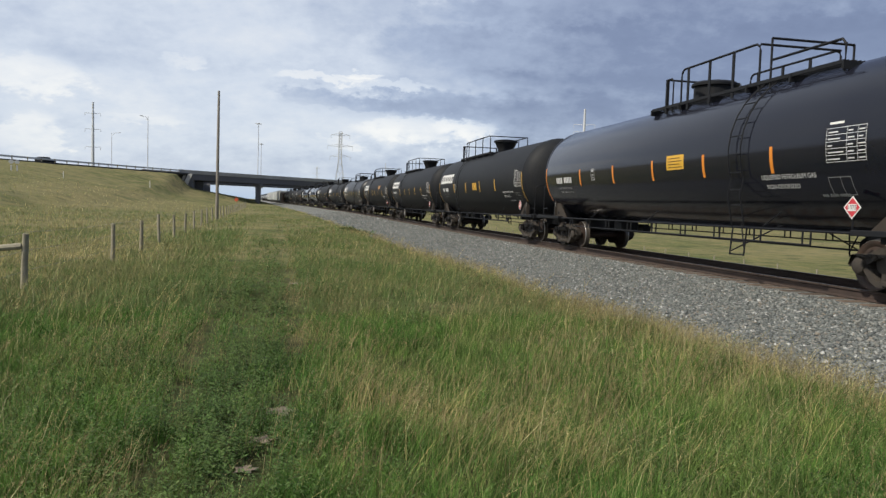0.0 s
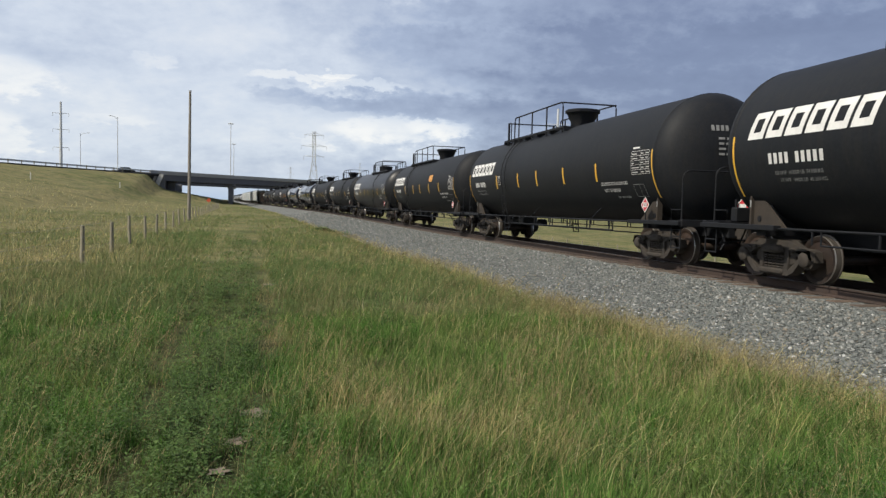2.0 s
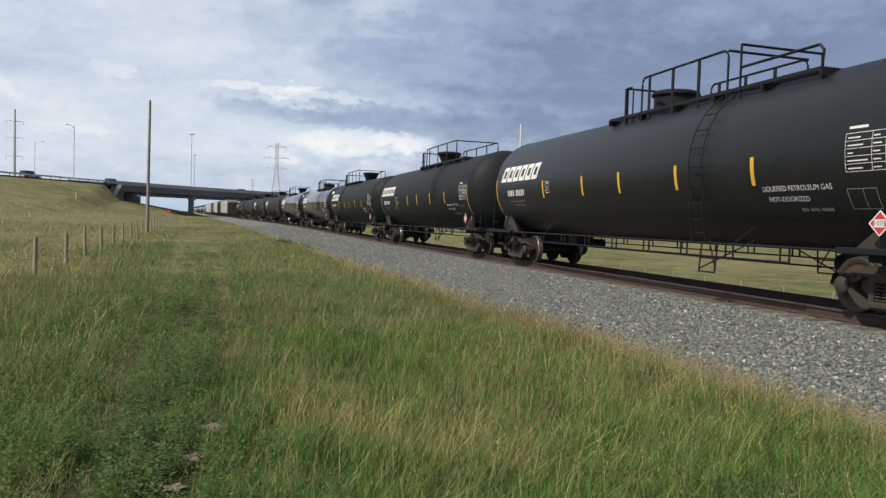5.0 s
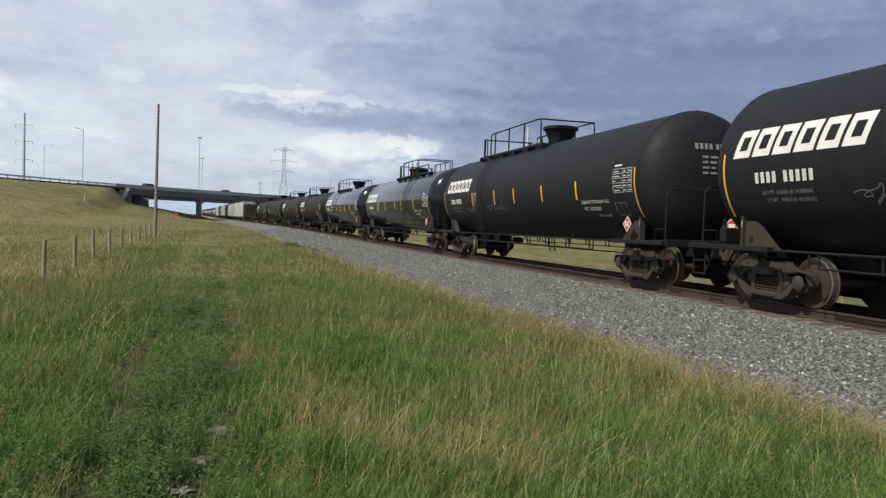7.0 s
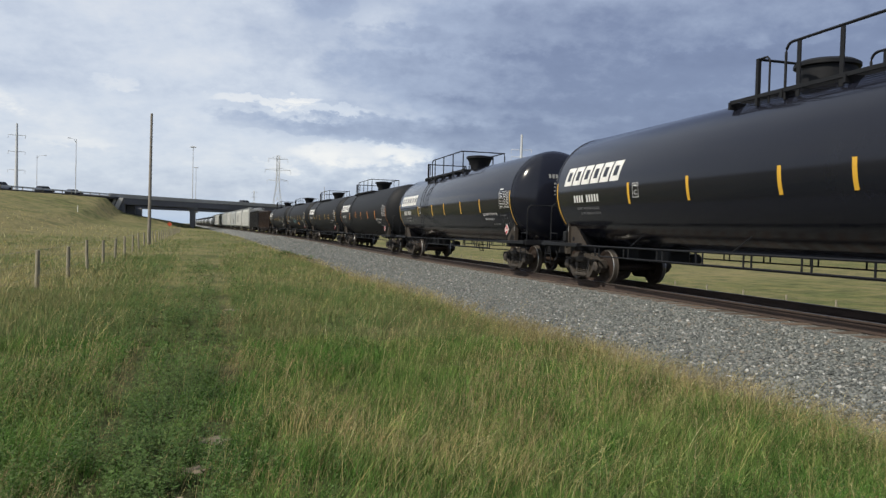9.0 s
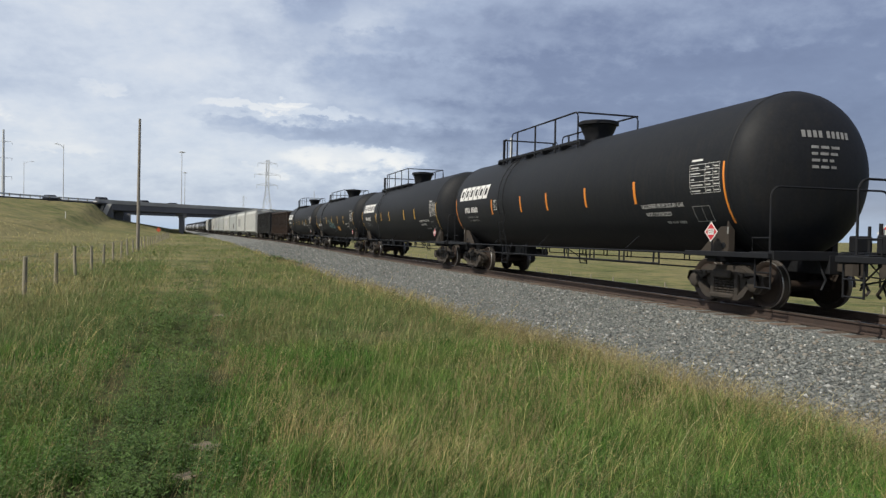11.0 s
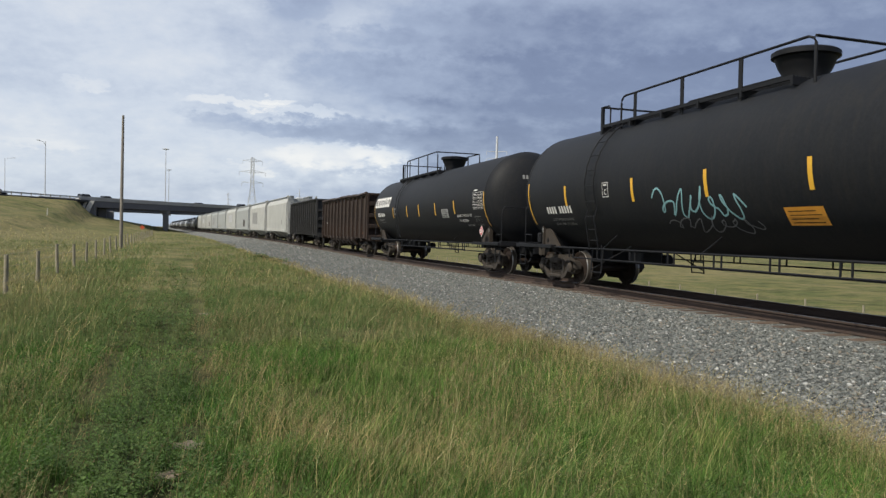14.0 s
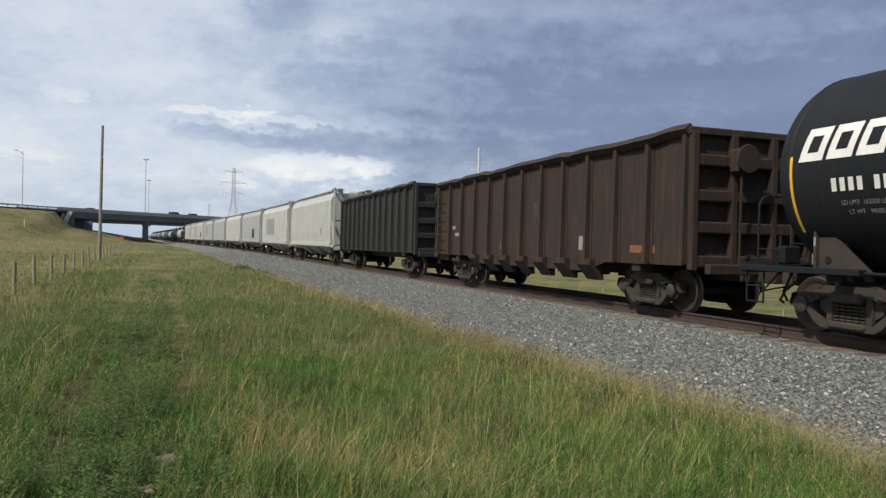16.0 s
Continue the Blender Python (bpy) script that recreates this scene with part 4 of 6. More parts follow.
def placard_data():
    m = Mesh()
    m.prism([(0, 0.20), (0.20, 0), (0, -0.20), (-0.20, 0)], "x", -0.006, 0.006, 0)
    m.prism([(0.115, 0.07), (0.115, -0.07), (-0.115, -0.07), (-0.115, 0.07)], "x", -0.010, -0.007, 1)
    m.prism([(0, 0.235), (0.235, 0), (0, -0.235), (-0.235, 0)], "x", -0.004, 0.004, 1)
    m.tube([(0.03, 0, -0.45), (0.03, 0, 0.1)], 0.02, 5, 2)
    return m.data("placard", ["placard_red", "white", "steel_black"])


def panel_data(mat):
    m = Mesh()
    patch(m, 0.42, -0.42, 0.0, 0.34)
    for k in range(4):
        patch(m, 0.34, -0.34 + 0.1 * (k % 2), 0.05 + 0.07 * k, 0.066 + 0.07 * k, 1, out=0.008)
    return m.data("warning_panel", [mat, "steel_black"])


def scrawl_data(name, mat, seed, y0, y1, q0, q1, loops, half=0.011):
    """Sprayed tag: a row of uneven looping strokes."""
    rng = random.Random(seed)
    m = Mesh()
    pts = []
    n, ph, amp, mid = loops * 14, 0.0, 0.6, 0.0
    for i in range(n + 1):
        t = i / n
        if i % 9 == 0:
            amp, mid = rng.uniform(0.3, 1.0), rng.uniform(-0.3, 0.3)
        ph += 6.283 / 14 * rng.uniform(0.5, 1.6)
        y = y0 + (y1 - y0) * t + 0.13 * math.cos(ph * 1.1)
        q = (q0 + q1) / 2 + (q1 - q0) / 2 * (mid + 0.7 * amp * math.sin(ph))
        pts.append((y, q))
    for (a, b), (c, d) in zip(pts, pts[1:]):
        dy, dq = c - a, d - b
        k = half / max(1e-4, math.hypot(dy, dq))
        oy, oq = -dq * k, dy * k
        m.add([on_tank(a + oy, b + oq), on_tank(a - oy, b - oq), on_tank(c - oy, d - oq), on_tank(c + oy, d + oq)], [(0, 1, 2, 3)])
    return m.data(name, mat, fix=False)


SHAPE.update(end_frame=underframe_data(), gusset=gusset_data(), platform_split=platform_data(-6.1, 1.4), end_railing=end_rail_data(), ladder=ladder_data(), flared=manway_data("flared"), drum=manway_data("drum"),
             platform=platform_data(-1.2, 5.3), rail_long=top_rail_data("long"), rail_split=top_rail_data("split"), rail_short=top_rail_data("short"), brake=brake_data(), mark=mark_block_data(),
             number=marks_data(), small=near_marks_data(), table=table_data(), head=head_stencil_data(), corner=corner_panel_data(), badge=badge_data(),
             limit=words_data("load_limit", "LD LMT  163200 LB  74 050 KG", 0.095, 7.22, -0.57, "white_dim"),
             weight=words_data("light_weight", "LT WT   99000 LB  45 250 KG", 0.095, 7.12, -0.71, "white_dim"),
             badge_letter=words_data("letter", "C", 0.17, 4.07, -0.28, "white"),
             gas=words_data("cargo_name", "LIQUEFIED PETROLEUM GAS", 0.128, -5.40, -0.60, "white"),
             odour=words_data("cargo_note", "NON-ODORIZED", 0.128, -5.50, -0.79, "white"),
             odour_not=words_data("cargo_note", "NOT-ODORIZED", 0.128, -5.50, -0.79, "white"),
             stripe=stripe_data(False), stripe_tall=stripe_data(True), stripe_o=stripe_data(False, "stripe_orange"), stripe_tall_o=stripe_data(True, "stripe_orange"), placard=placard_data(), digits=flat_words("placard_number", "1075", 0.125, "steel_black"),
             panel_yellow=panel_data("stripe"), panel_orange=panel_data("amber"), panel_white=panel_data("white_dim"))
for kind in ("paint_matte", "paint_satin", "paint_gloss", "silver"):
    SHAPE["tank_" + kind] = tank_data("tank", kind)
SHAPE["side_rail_a"], SHAPE["side_rail_b"], SHAPE["side_rail_c"] = side_rail_data(3.2), side_rail_data(-3.7), side_rail_data(4.6)
SHAPE["scrawl_cyan"] = scrawl_data("spray_scrawl", "cyan", 2, 2.0, -0.7, -1.0, -0.22, 7, 0.020)
SHAPE["scrawl_cyan_low"] = scrawl_data("spray_scrawl", "spray", 9, 1.7, -0.9, -1.3, -0.75, 7, 0.014)
SHAPE["scrawl_pale"] = scrawl_data("spray_scrawl", "spray", 4, 2.6, 0.6, -0.85, -0.25, 6)
SHAPE["scrawl_small"] = scrawl_data("spray_scrawl", "spray", 7, 5.2, 4.0, -0.85, -0.35, 5)


def mirror_cache(key):
    """A shape of the near side, mirrored for the far side."""
    if key + "_far" not in SHAPE:
        SHAPE[key + "_far"] = mirror_x(SHAPE[key], SHAPE[key].name)
    return SHAPE[key + "_far"]


def tank_car(label, paint="paint_matte", mark=True, ladder=3.4, style="long", panel=None, panel_at=(0, 0), scrawls=(), spin=True, plain=False, orange=False, note="odour_not", end_placard=True, shift=0.0, strips=(4.35, 1.7, -0.3, -2.75, -5.2), mark_shift=0.0):
    """A tank car; its near side is -x, its rear end +y."""
    car = thing("tank_car", label, "tank car", "cars of the train")
    part("tank", SHAPE["tank_" + paint], car)
    for turn in (0, 180):
        part("end_frame", SHAPE["end_frame"], car, "", pose(0, 0, 0, 0, 0, turn))
        part("end_railing", SHAPE["end_railing"], car, "", pose(0, 0, 0, 0, 0, turn))
        part("gusset_plate", SHAPE["gusset"], car, "grimy brown plate", pose(0, 0, 0, 0, 0, turn))
    gusset_far = mirror_cache("gusset")
    for turn in (0, 180):
        part("gusset_plate", gusset_far, car, "grimy brown plate", pose(0, 0, 0, 0, 0, turn))
    part("side_railing", SHAPE["side_rail_c" if ladder > 4 else "side_rail_a" if ladder > 1 else "side_rail_b"], car)
    part("ladder", SHAPE["ladder"], car, "", pose(0, ladder - 0.2, 0))
    part("platform", SHAPE["platform" if style == "long" else "platform_split"], car)
    part("top_railing", SHAPE["rail_" + style], car)
    part("manway", SHAPE["drum" if style == "split" else "flared"], car, "", pose(0, -0.1 if style == "split" else -0.4, 0))
    part("brake_gear", SHAPE["brake"], car)
    add_trucks(car, (-7.6, 7.6), spin)
    add_couplers(car, 9.42)
    if plain:
        return car
    for y in (8.45, -8.45):
        part("stripe", SHAPE["stripe_tall_o" if orange else "stripe_tall"], car, "orange reflective strip" if orange else "yellow reflective strip", pose(0, y, 0))
    for y in strips:
        part("stripe", SHAPE["stripe_o" if orange else "stripe"], car, "orange reflective strip" if orange else "yellow reflective strip", pose(0, y, 0))
    if mark:
        for k in range(6):
            part("mark_block", SHAPE["mark"], car, "slanted white block", pose(0, mark_shift - 0.535 * k, 0))
    low = pose(0, mark_shift, 0)
    if not mark and not orange:
        low = low @ Matrix.Translation((0, 0, Z_TANK)) @ Matrix.Rotation(-0.30 / R_TANK, 4, "Y") @ Matrix.Translation((0, 0, -Z_TANK))
    tagged(part("car_number", SHAPE["number"], car, "white bars", low), kind="stuff")
    tagged(part("load_limit", SHAPE["limit"], car, "worn white lettering", low), kind="stuff")
    tagged(part("light_weight", SHAPE["weight"], car, "worn white lettering", low), kind="stuff")
    tagged(part("small_stencil", SHAPE["small"], car, "small worn white bars"), kind="stuff")
    tagged(part("head_stencil", SHAPE["head"], car, "worn white bars on the tank's head"), kind="stuff")
    part("test_table", SHAPE["table"], car, "white stencilled table", pose(0, shift, 0))
    part("inspection_panel", SHAPE["corner"], car, "worn white panel outline", pose(0, shift, 0))
    b = part("plate_badge", SHAPE["badge"], car, "small white badge outline")
    part("letter", SHAPE["badge_letter"], b)
    tagged(part("cargo_name", SHAPE["gas"], car, "white lettering", pose(0, shift, 0)), kind="stuff")
    part("cargo_note", SHAPE[note], car, "white lettering", pose(0, shift, 0))
    p = part("placard", SHAPE["placard"], car, "red and white diamond placard", pose(-1.52, -7.75 + shift, 1.46) @ Matrix.Diagonal((0.85, 0.85, 0.85, 1)))
    part("placard_number", SHAPE["digits"], p, "", pose(-0.012, 0, 0))
    if end_placard:
        part("placard", SHAPE["placard"], car, "red and white diamond placard", pose(-0.62, 9.30, 1.45, 0, 0, 30) @ Matrix.Diagonal((0.75, 0.75, 0.75, 1)))
    if panel:
        part("warning_panel", SHAPE["panel_" + panel], car, panel + " warning panel", Matrix.Translation((0, panel_at[0], 0)) @ Matrix.Translation((0, 0, Z_TANK)) @ Matrix.Rotation(panel_at[1] / R_TANK, 4, "Y") @ Matrix.Translation((0, 0, -Z_TANK)))
    for s in scrawls:
        part("spray_scrawl", SHAPE["scrawl_" + s], car, "sprayed scrawl")
    return car


# ---------------------------------------------------------------- gondolas and hoppers
def gondola_shapes(tag, half, z0, z1, ribs, mat, drop):
    """Open ribbed gondola: side sheets, ribs, top rails, end sheets with their rungs, floor and load."""
    out = {}
    m = Mesh()
    # the body bellies down between the trucks
    m.prism([(-half, z0), (-half + 3.0, z0), (-half + 4.0, z0 - drop - 0.01), (half - 4.0, z0 - drop - 0.01), (half - 3.0, z0), (half, z0), (half, z1 - 0.1), (-half, z1 - 0.1)], "x", -1.44, -1.40)
    out["side_sheet"] = m.data("side_sheet", mat)
    ys = np.linspace(-half + 0.12, half - 0.12, ribs)
    m = Mesh()
    m.prism([(-1.60, z0 + 0.02), (-1.56, z1 - 0.14), (-1.43, z1 - 0.14), (-1.43, z0 + 0.02)], "y", -0.055, 0.055)
    m.box(-1.46, -1.43, -0.13, 0.13, z0 + 0.02, z1 - 0.14)
    out["rib"] = m.data("rib", mat)
    m = Mesh()
    m.prism([(-1.60, z0 + 0.04), (-1.60, z0 - 0.10), (-1.30, z0 - drop - 0.22), (-1.20, z0 - drop - 0.22), (-1.20, z0 + 0.04)], "y", -0.30, 0.30)
    out["foot"] = m.data("hopper_foot", [mat])
    out["ys"] = ys
    m = Mesh()
    rng = random.Random(ribs)
    n = 26
    pts = [(-1.50 + rng.uniform(-0.02, 0.02), -half + 2 * half * i / n, z1 - 0.06 + rng.uniform(-0.05, 0.035)) for i in range(n + 1)]
    m.tube(pts, 0.125, 4)    # dented top rail
    out["top_rail"] = m.data("top_rail", mat)
    m = Mesh()
    m.box(-1.45, 1.45, half - 0.06, half - 0.02, z0, z1 - 0.1)
    out["end_sheet"] = m.data("end_sheet", mat)
    m = Mesh()
    m.box(-1.50, 1.50, half - 0.02, half + 0.13, 0, 0.24, cut=0.03)
    out["end_rib"] = m.data("end_rib", mat)
    m = Mesh()
    m.box(-0.07, 0.07, half - 0.02, half + 0.14, z0 - 0.1, z1 - 0.1, cut=0.015)
    out["end_stake"] = m.data("end_stake", mat)
    m = Mesh()
    m.box(-1.55, 1.55, half - 0.09, half + 0.09, z1 - 0.15, z1, cut=0.02)
    out["end_cap"] = m.data("end_cap", mat)
    out["levels"] = np.array([z0 - 0.05, z0 + 0.62, z0 + 1.25, z0 + 1.95])
    m = Mesh()
    for x in (-1.40, -0.95):
        m.box(x - 0.03, x + 0.03, half + 0.13, half + 0.17, z0 - 0.3, z1 - 0.2)
    for z in np.arange(z0 - 0.25, z1 - 0.2, 0.36):
        m.tube([(-1.40, half + 0.19, z), (-0.95, half + 0.19, z)], 0.018, 5)
    for z in np.arange(z0 - 0.35, z1 - 0.2, 0.36):
        m.tube([(-1.63, half - 0.75, z), (-1.63, half - 0.30, z)], 0.018, 5)
    out["ladder"] = m.data("end_ladder", mat)
    m = Mesh()
    m.box(-1.45, 1.45, -half, half, z0 - 0.02, z0 + 0.06)
    m.box(-0.28, 0.28, -half - 1.0, half + 1.0, 0.70, 1.02, cut=0.02)
    for y in (-half + 1.9, half - 1.9):
        m.box(-1.4, 1.4, y - 0.15, y + 0.15, 0.82, z0, cut=0.02)
    for y in (-half - 0.5, half + 0.5):
        m.box(-1.45, 1.45, y - 0.08, y + 0.08, 0.85, 1.05, cut=0.02)
    out["floor"] = m.data("underframe", mat)
    m = Mesh()
    m.lathe([(0.001, -0.03), (0.27, -0.03), (0.29, 0.0), (0.27, 0.03), (0.24, 0.0), (0.001, 0.0)], "y", (-0.45, -half - 0.42, z1 - 0.62), 18)
    m.box(-0.65, -0.25, -half - 0.36, -half - 0.10, z1 - 0.9, z1 - 0.4, cut=0.05)
    m.tube([(-0.50, -half - 0.30, z1 - 0.9), (-0.50, -half - 0.28, z0 - 0.1)], 0.025, 5)
    out["brake_wheel"] = m.data("brake_wheel", mat)
    m = Mesh()
    g = 14
    vs = [(-1.38 + 2.76 * i / 4, -half + 0.1 + (2 * half - 0.2) * j / g, z1 - 0.45 + 0.25 * math.sin(j * 1.7) * (1 - abs(i - 2) / 2.5) + rng.uniform(-0.05, 0.05)) for j in range(g + 1) for i in range(5)]
    m.add(vs, [(5 * j + i, 5 * j + i + 1, 5 * j + i + 6, 5 * j + i + 5) for j in range(g) for i in range(4)])
    out["load"] = m.data("load", "coal", fix=False)
    return out


def gondola(tag, label, half, z0, z1, ribs, mat, drop, patches, spin=True):
    sh = gondola_shapes(tag, half, z0, z1, ribs, mat, drop)
    car = thing("gondola_car", label, "gondola", "cars of the train")
    for y in sh["ys"]:
        part("rib", sh["rib"], car, "", pose(0, y, 0))
        part("rib", sh["rib"], car, "", pose(0, y, 0, 0, 0, 180))
        if drop and abs(y) < half - 2.6:
            part("hopper_foot", sh["foot"], car, "", pose(0, y, 0))
            part("hopper_foot", sh["foot"], car, "", pose(0, y, 0, 0, 0, 180))
    part("underframe", sh["floor"], car)
    part("brake_wheel", sh["brake_wheel"], car)
    for turn in (0, 180):
        part("side_sheet", sh["side_sheet"], car, "", pose(0, 0, 0, 0, 0, turn))
        part("top_rail", sh["top_rail"], car, "", pose(0, 0, 0, 0, 0, turn))
        part("end_cap", sh["end_cap"], car, "", pose(0, 0, 0, 0, 0, turn))
        for z in sh["levels"]:
            part("end_rib", sh["end_rib"], car, "", pose(0, 0, z, 0, 0, turn))
        for x in (-1.45, -0.5, 0.5, 1.45):
            part("end_stake", sh["end_stake"], car, "", pose(0, 0, 0, 0, 0, turn) @ pose(x, 0, 0))
        part("end_sheet", sh["end_sheet"], car, "", pose(0, 0, 0, 0, 0, turn))
        part("end_ladder", sh["ladder"], car, "", pose(0, 0, 0, 0, 0, turn))
    part("load", sh["load"], car, "dark bulk load")
    add_trucks(car, (-half + 1.9, half - 1.9), spin)
    add_couplers(car, half + 1.0)
    for y, z, w, h, pm in patches:
        m = Mesh()
        m.box(-0.006, 0.0, -w / 2, w / 2, -h / 2, h / 2)
        part("paint_patch", m.data("paint_patch", pm), car, "", pose(-1.443, y, z))
    return car


def hopper_shapes(mat):
    out = {}
    half, z0, z1 = 8.0, 1.15, 4.62
    m = Mesh()
    sec = [(-1.52, z0), (-1.56, 2.0), (-1.55, 3.9), (-1.30, 4.35), (1.30, 4.35), (1.55, 3.9), (1.56, 2.0), (1.52, z0)]
    vs, fs = [], []
    for y, cut in ((-half, 1), (-half + 0.02, 0), (half - 0.02, 0), (half, 1)):
        for x, z in sec:
            vs.append((x * (0.985 if cut else 1), y, z))
    for i in range(3):
        fs += [(8 * i + k, 8 * i + (k + 1) % 8, 8 * i + 8 + (k + 1) % 8, 8 * i + 8 + k) for k in range(8)]
    fs += [tuple(range(7, -1, -1)), tuple(range(24, 32))]
    m.add(vs, fs)
    out["body"] = m.data("body", mat)
    m = Mesh()   # funnels
    for y in (-4.4, 0.0, 4.4):
        top = [(-1.45, y - 2.1, z0), (1.45, y - 2.1, z0), (1.45, y + 2.1, z0), (-1.45, y + 2.1, z0)]
        low = [(-0.4, y - 0.4, 0.40), (0.4, y - 0.4, 0.40), (0.4, y + 0.4, 0.40), (-0.4, y + 0.4, 0.40)]
        m.add(top + low, [(0, 1, 2, 3), (7, 6, 5, 4), (0, 4, 5, 1), (1, 5, 6, 2), (2, 6, 7, 3), (3, 7, 4, 0)])
    out["funnel"] = m.data("discharge_funnels", mat)
    m = Mesh()
    for x in (-0.95, 0.95):
        m.box(x - 0.25, x + 0.25, -half - 0.3, half + 0.3, z1 - 0.04, z1, 0)
        for y in np.arange(-half, half + 0.1, 1.6):
            m.box(x - 0.2, x + 0.2, y - 0.03, y + 0.03, 4.33, z1 - 0.04)
    m.box(-0.32, 0.32, -half + 0.3, half - 0.3, 4.35, 4.50, cut=0.04)
    out["roof"] = m.data("roof_walk", "galvanised")
    m = Mesh()
    for side in (-1, 1):
        x = side * 1.45
        m.box(x - 0.05, x + 0.05, half + 0.75, half + 0.85, 1.0, z1, cut=0.01)
        m.box(x - 0.05, x + 0.05, half, half + 0.85, z1 - 0.12, z1 - 0.02)
        m.prism([(half, 2.6), (half + 0.1, 2.6), (half + 0.85, 1.1), (half + 0.7, 1.1)], "x", x - 0.04, x + 0.04)
        for z in np.arange(1.2, 4.5, 0.36):
            m.tube([(x, half + 0.35, z), (x, half + 0.78, z)], 0.018, 5)
        m.box(x - 0.05, x + 0.05, half - 2.4, half + 0.85, 1.0, 1.15, cut=0.01)
    m.prism([(half - 2.2, 1.2), (half, 2.7), (half, 2.6), (half - 2.1, 1.1)], "x", -1.3, 1.3)
    m.box(-1.45, 1.45, half + 0.70, half + 0.85, 0.85, 1.10, cut=0.01)
    m.box(-0.28, 0.28, half - 2.0, half + 0.85, 0.72, 1.02)
    out["end"] = m.data("end_frame", mat)
    m = Mesh()
    for side in (-1, 1):
        m.box(side * 1.54 - 0.05, side * 1.54 + 0.05, -half, half, z0 - 0.10, z0 + 0.14, cut=0.01)
    out["sill"] = m.data("side_sill", mat)
    return out


HOPPERS = {"hopper": hopper_shapes("hopper"), "hopper_grey": hopper_shapes("hopper_grey")}


def hopper(kind, patches, label):
    sh = HOPPERS[kind]
    car = thing("hopper_car", label, "hopper car", "cars of the train")
    part("body", sh["body"], car)
    part("discharge_funnels", sh["funnel"], car)
    part("roof_walk", sh["roof"], car)
    part("side_sill", sh["sill"], car)
    for turn in (0, 180):
        part("end_frame", sh["end"], car, "", pose(0, 0, 0, 0, 0, turn))
    add_trucks(car, (-6.7, 6.7), False)
    add_couplers(car, 8.75)
    for y, z, w, h, mat in patches:
        m = Mesh()
        m.box(-0.006, 0.0, -w / 2, w / 2, -h / 2, h / 2)
        part("paint_patch", m.data("paint_patch", mat), car, "", pose(-1.562, y, z))
    for ob in car.children:
        if not ob.name.startswith(("truck", "coupler")):
            ob.matrix_basis = Matrix.Diagonal((1.03, 1, 1.08, 1)) @ ob.matrix_basis
    return car


# ---------------------------------------------------------------- the train
SPEED, PULL = 16.23, -0.0217
TRAIN = []     # car, place of its middle along the track at the start


def roll_of(t):
    """Metres the train has rolled; it slackens a little at the very end."""
    return SPEED * t + PULL * t * t / 2 - 1.75 * max(0.0, t - 15.5)


def put(car, s):
    TRAIN.append((car, s))
    return car


def swell(car, k, up, longer=0.976, long_rail=False):
    """A car whose tank is wider by k and sits higher, with all that it carries."""
    grow = Matrix.Translation((0, 0, Z_TANK + up)) @ Matrix.Diagonal((k, longer, k, 1)) @ Matrix.Translation((0, 0, -Z_TANK))
    for ob in car.children:
        if not ob.name.startswith(("truck", "coupler", "end_", "gusset", "side_railing", "brake_gear", "placard")):
            ob.matrix_basis = grow @ ob.matrix_basis
        if long_rail and ob.name.startswith("top_railing"):
            ob.matrix_basis = Matrix.Translation((0, -0.40, 0.02)) @ Matrix.Diagonal((1, 1.20, 1, 1))
    return car


MARKED = "matte black tank car with white block mark"
put(swell(tank_car("glossy blue-black tank car with orange strips and yellow panel", "paint_gloss", False, -3.7, "split", "yellow", (-1.2, -0.25), orange=True, note="odour", shift=0.8, strips=(5.1, 2.5, 0.0, -2.5, -5.0)), 1.05, 0.08), 17.8)
put(swell(tank_car(MARKED + " and a yellow panel", "paint_matte", panel="yellow", panel_at=(-0.45, -0.38), strips=(4.35, 1.5, -1.5, -4.3)), 1.05, 0.08), 37.3)
put(swell(tank_car(MARKED, "paint_matte", mark_shift=0.12), 1.05, 0.08), 57.05)
put(swell(tank_car(MARKED + " and an orange panel", "paint_matte", panel="orange", panel_at=(-3.2, 0.14)), 1.05, 0.08), 76.65)
put(swell(tank_car(MARKED, "paint_satin", style="split", ladder=-3.4), 1.05, 0.08), 97.2)
put(swell(tank_car(MARKED, "paint_matte", style="short", ladder=-3.4, scrawls=("small",), mark_shift=0.18), 1.05, 0.08), 117.1)
put(swell(tank_car(MARKED + ", sprayed with pale scrawls", "paint_matte", scrawls=("pale", "small")), 1.05, 0.08), 136.95)
put(swell(tank_car("glossy black tank car with white block mark and yellow strips", "paint_gloss", style="split", ladder=-3.4, note="odour", strips=(4.35, 1.9, -0.85, -2.5, -5.4)), 1.035, 0.05), 156.6)
put(swell(tank_car("glossy black tank car with white block mark", "paint_gloss"), 1.035, 0.05), 176.9)
put(swell(tank_car(MARKED + " and orange strips", "paint_matte", orange=True), 1.035, 0.06), 197.2)
put(swell(tank_car(MARKED + ", faded", "paint_matte", strips=(4.35, 2.8, 0.8, -2.6, -4.7)), 1.04, 0.06), 216.6)
put(swell(tank_car("matte black tank car sprayed with a cyan scrawl", "paint_matte", mark=False, ladder=4.8, strips=(6.1, 2.85, 0.28, -2.3, -4.8), scrawls=("cyan", "cyan_low"), panel="orange", panel_at=(-2.0, -1.08)), 1.065, 0.10, 0.992, True), 236.5)
put(swell(tank_car(MARKED + " and pale labels", "paint_matte", panel="white", panel_at=(-4.0, -0.6), end_placard=False, mark_shift=0.30), 1.05, 0.08), 256.85)
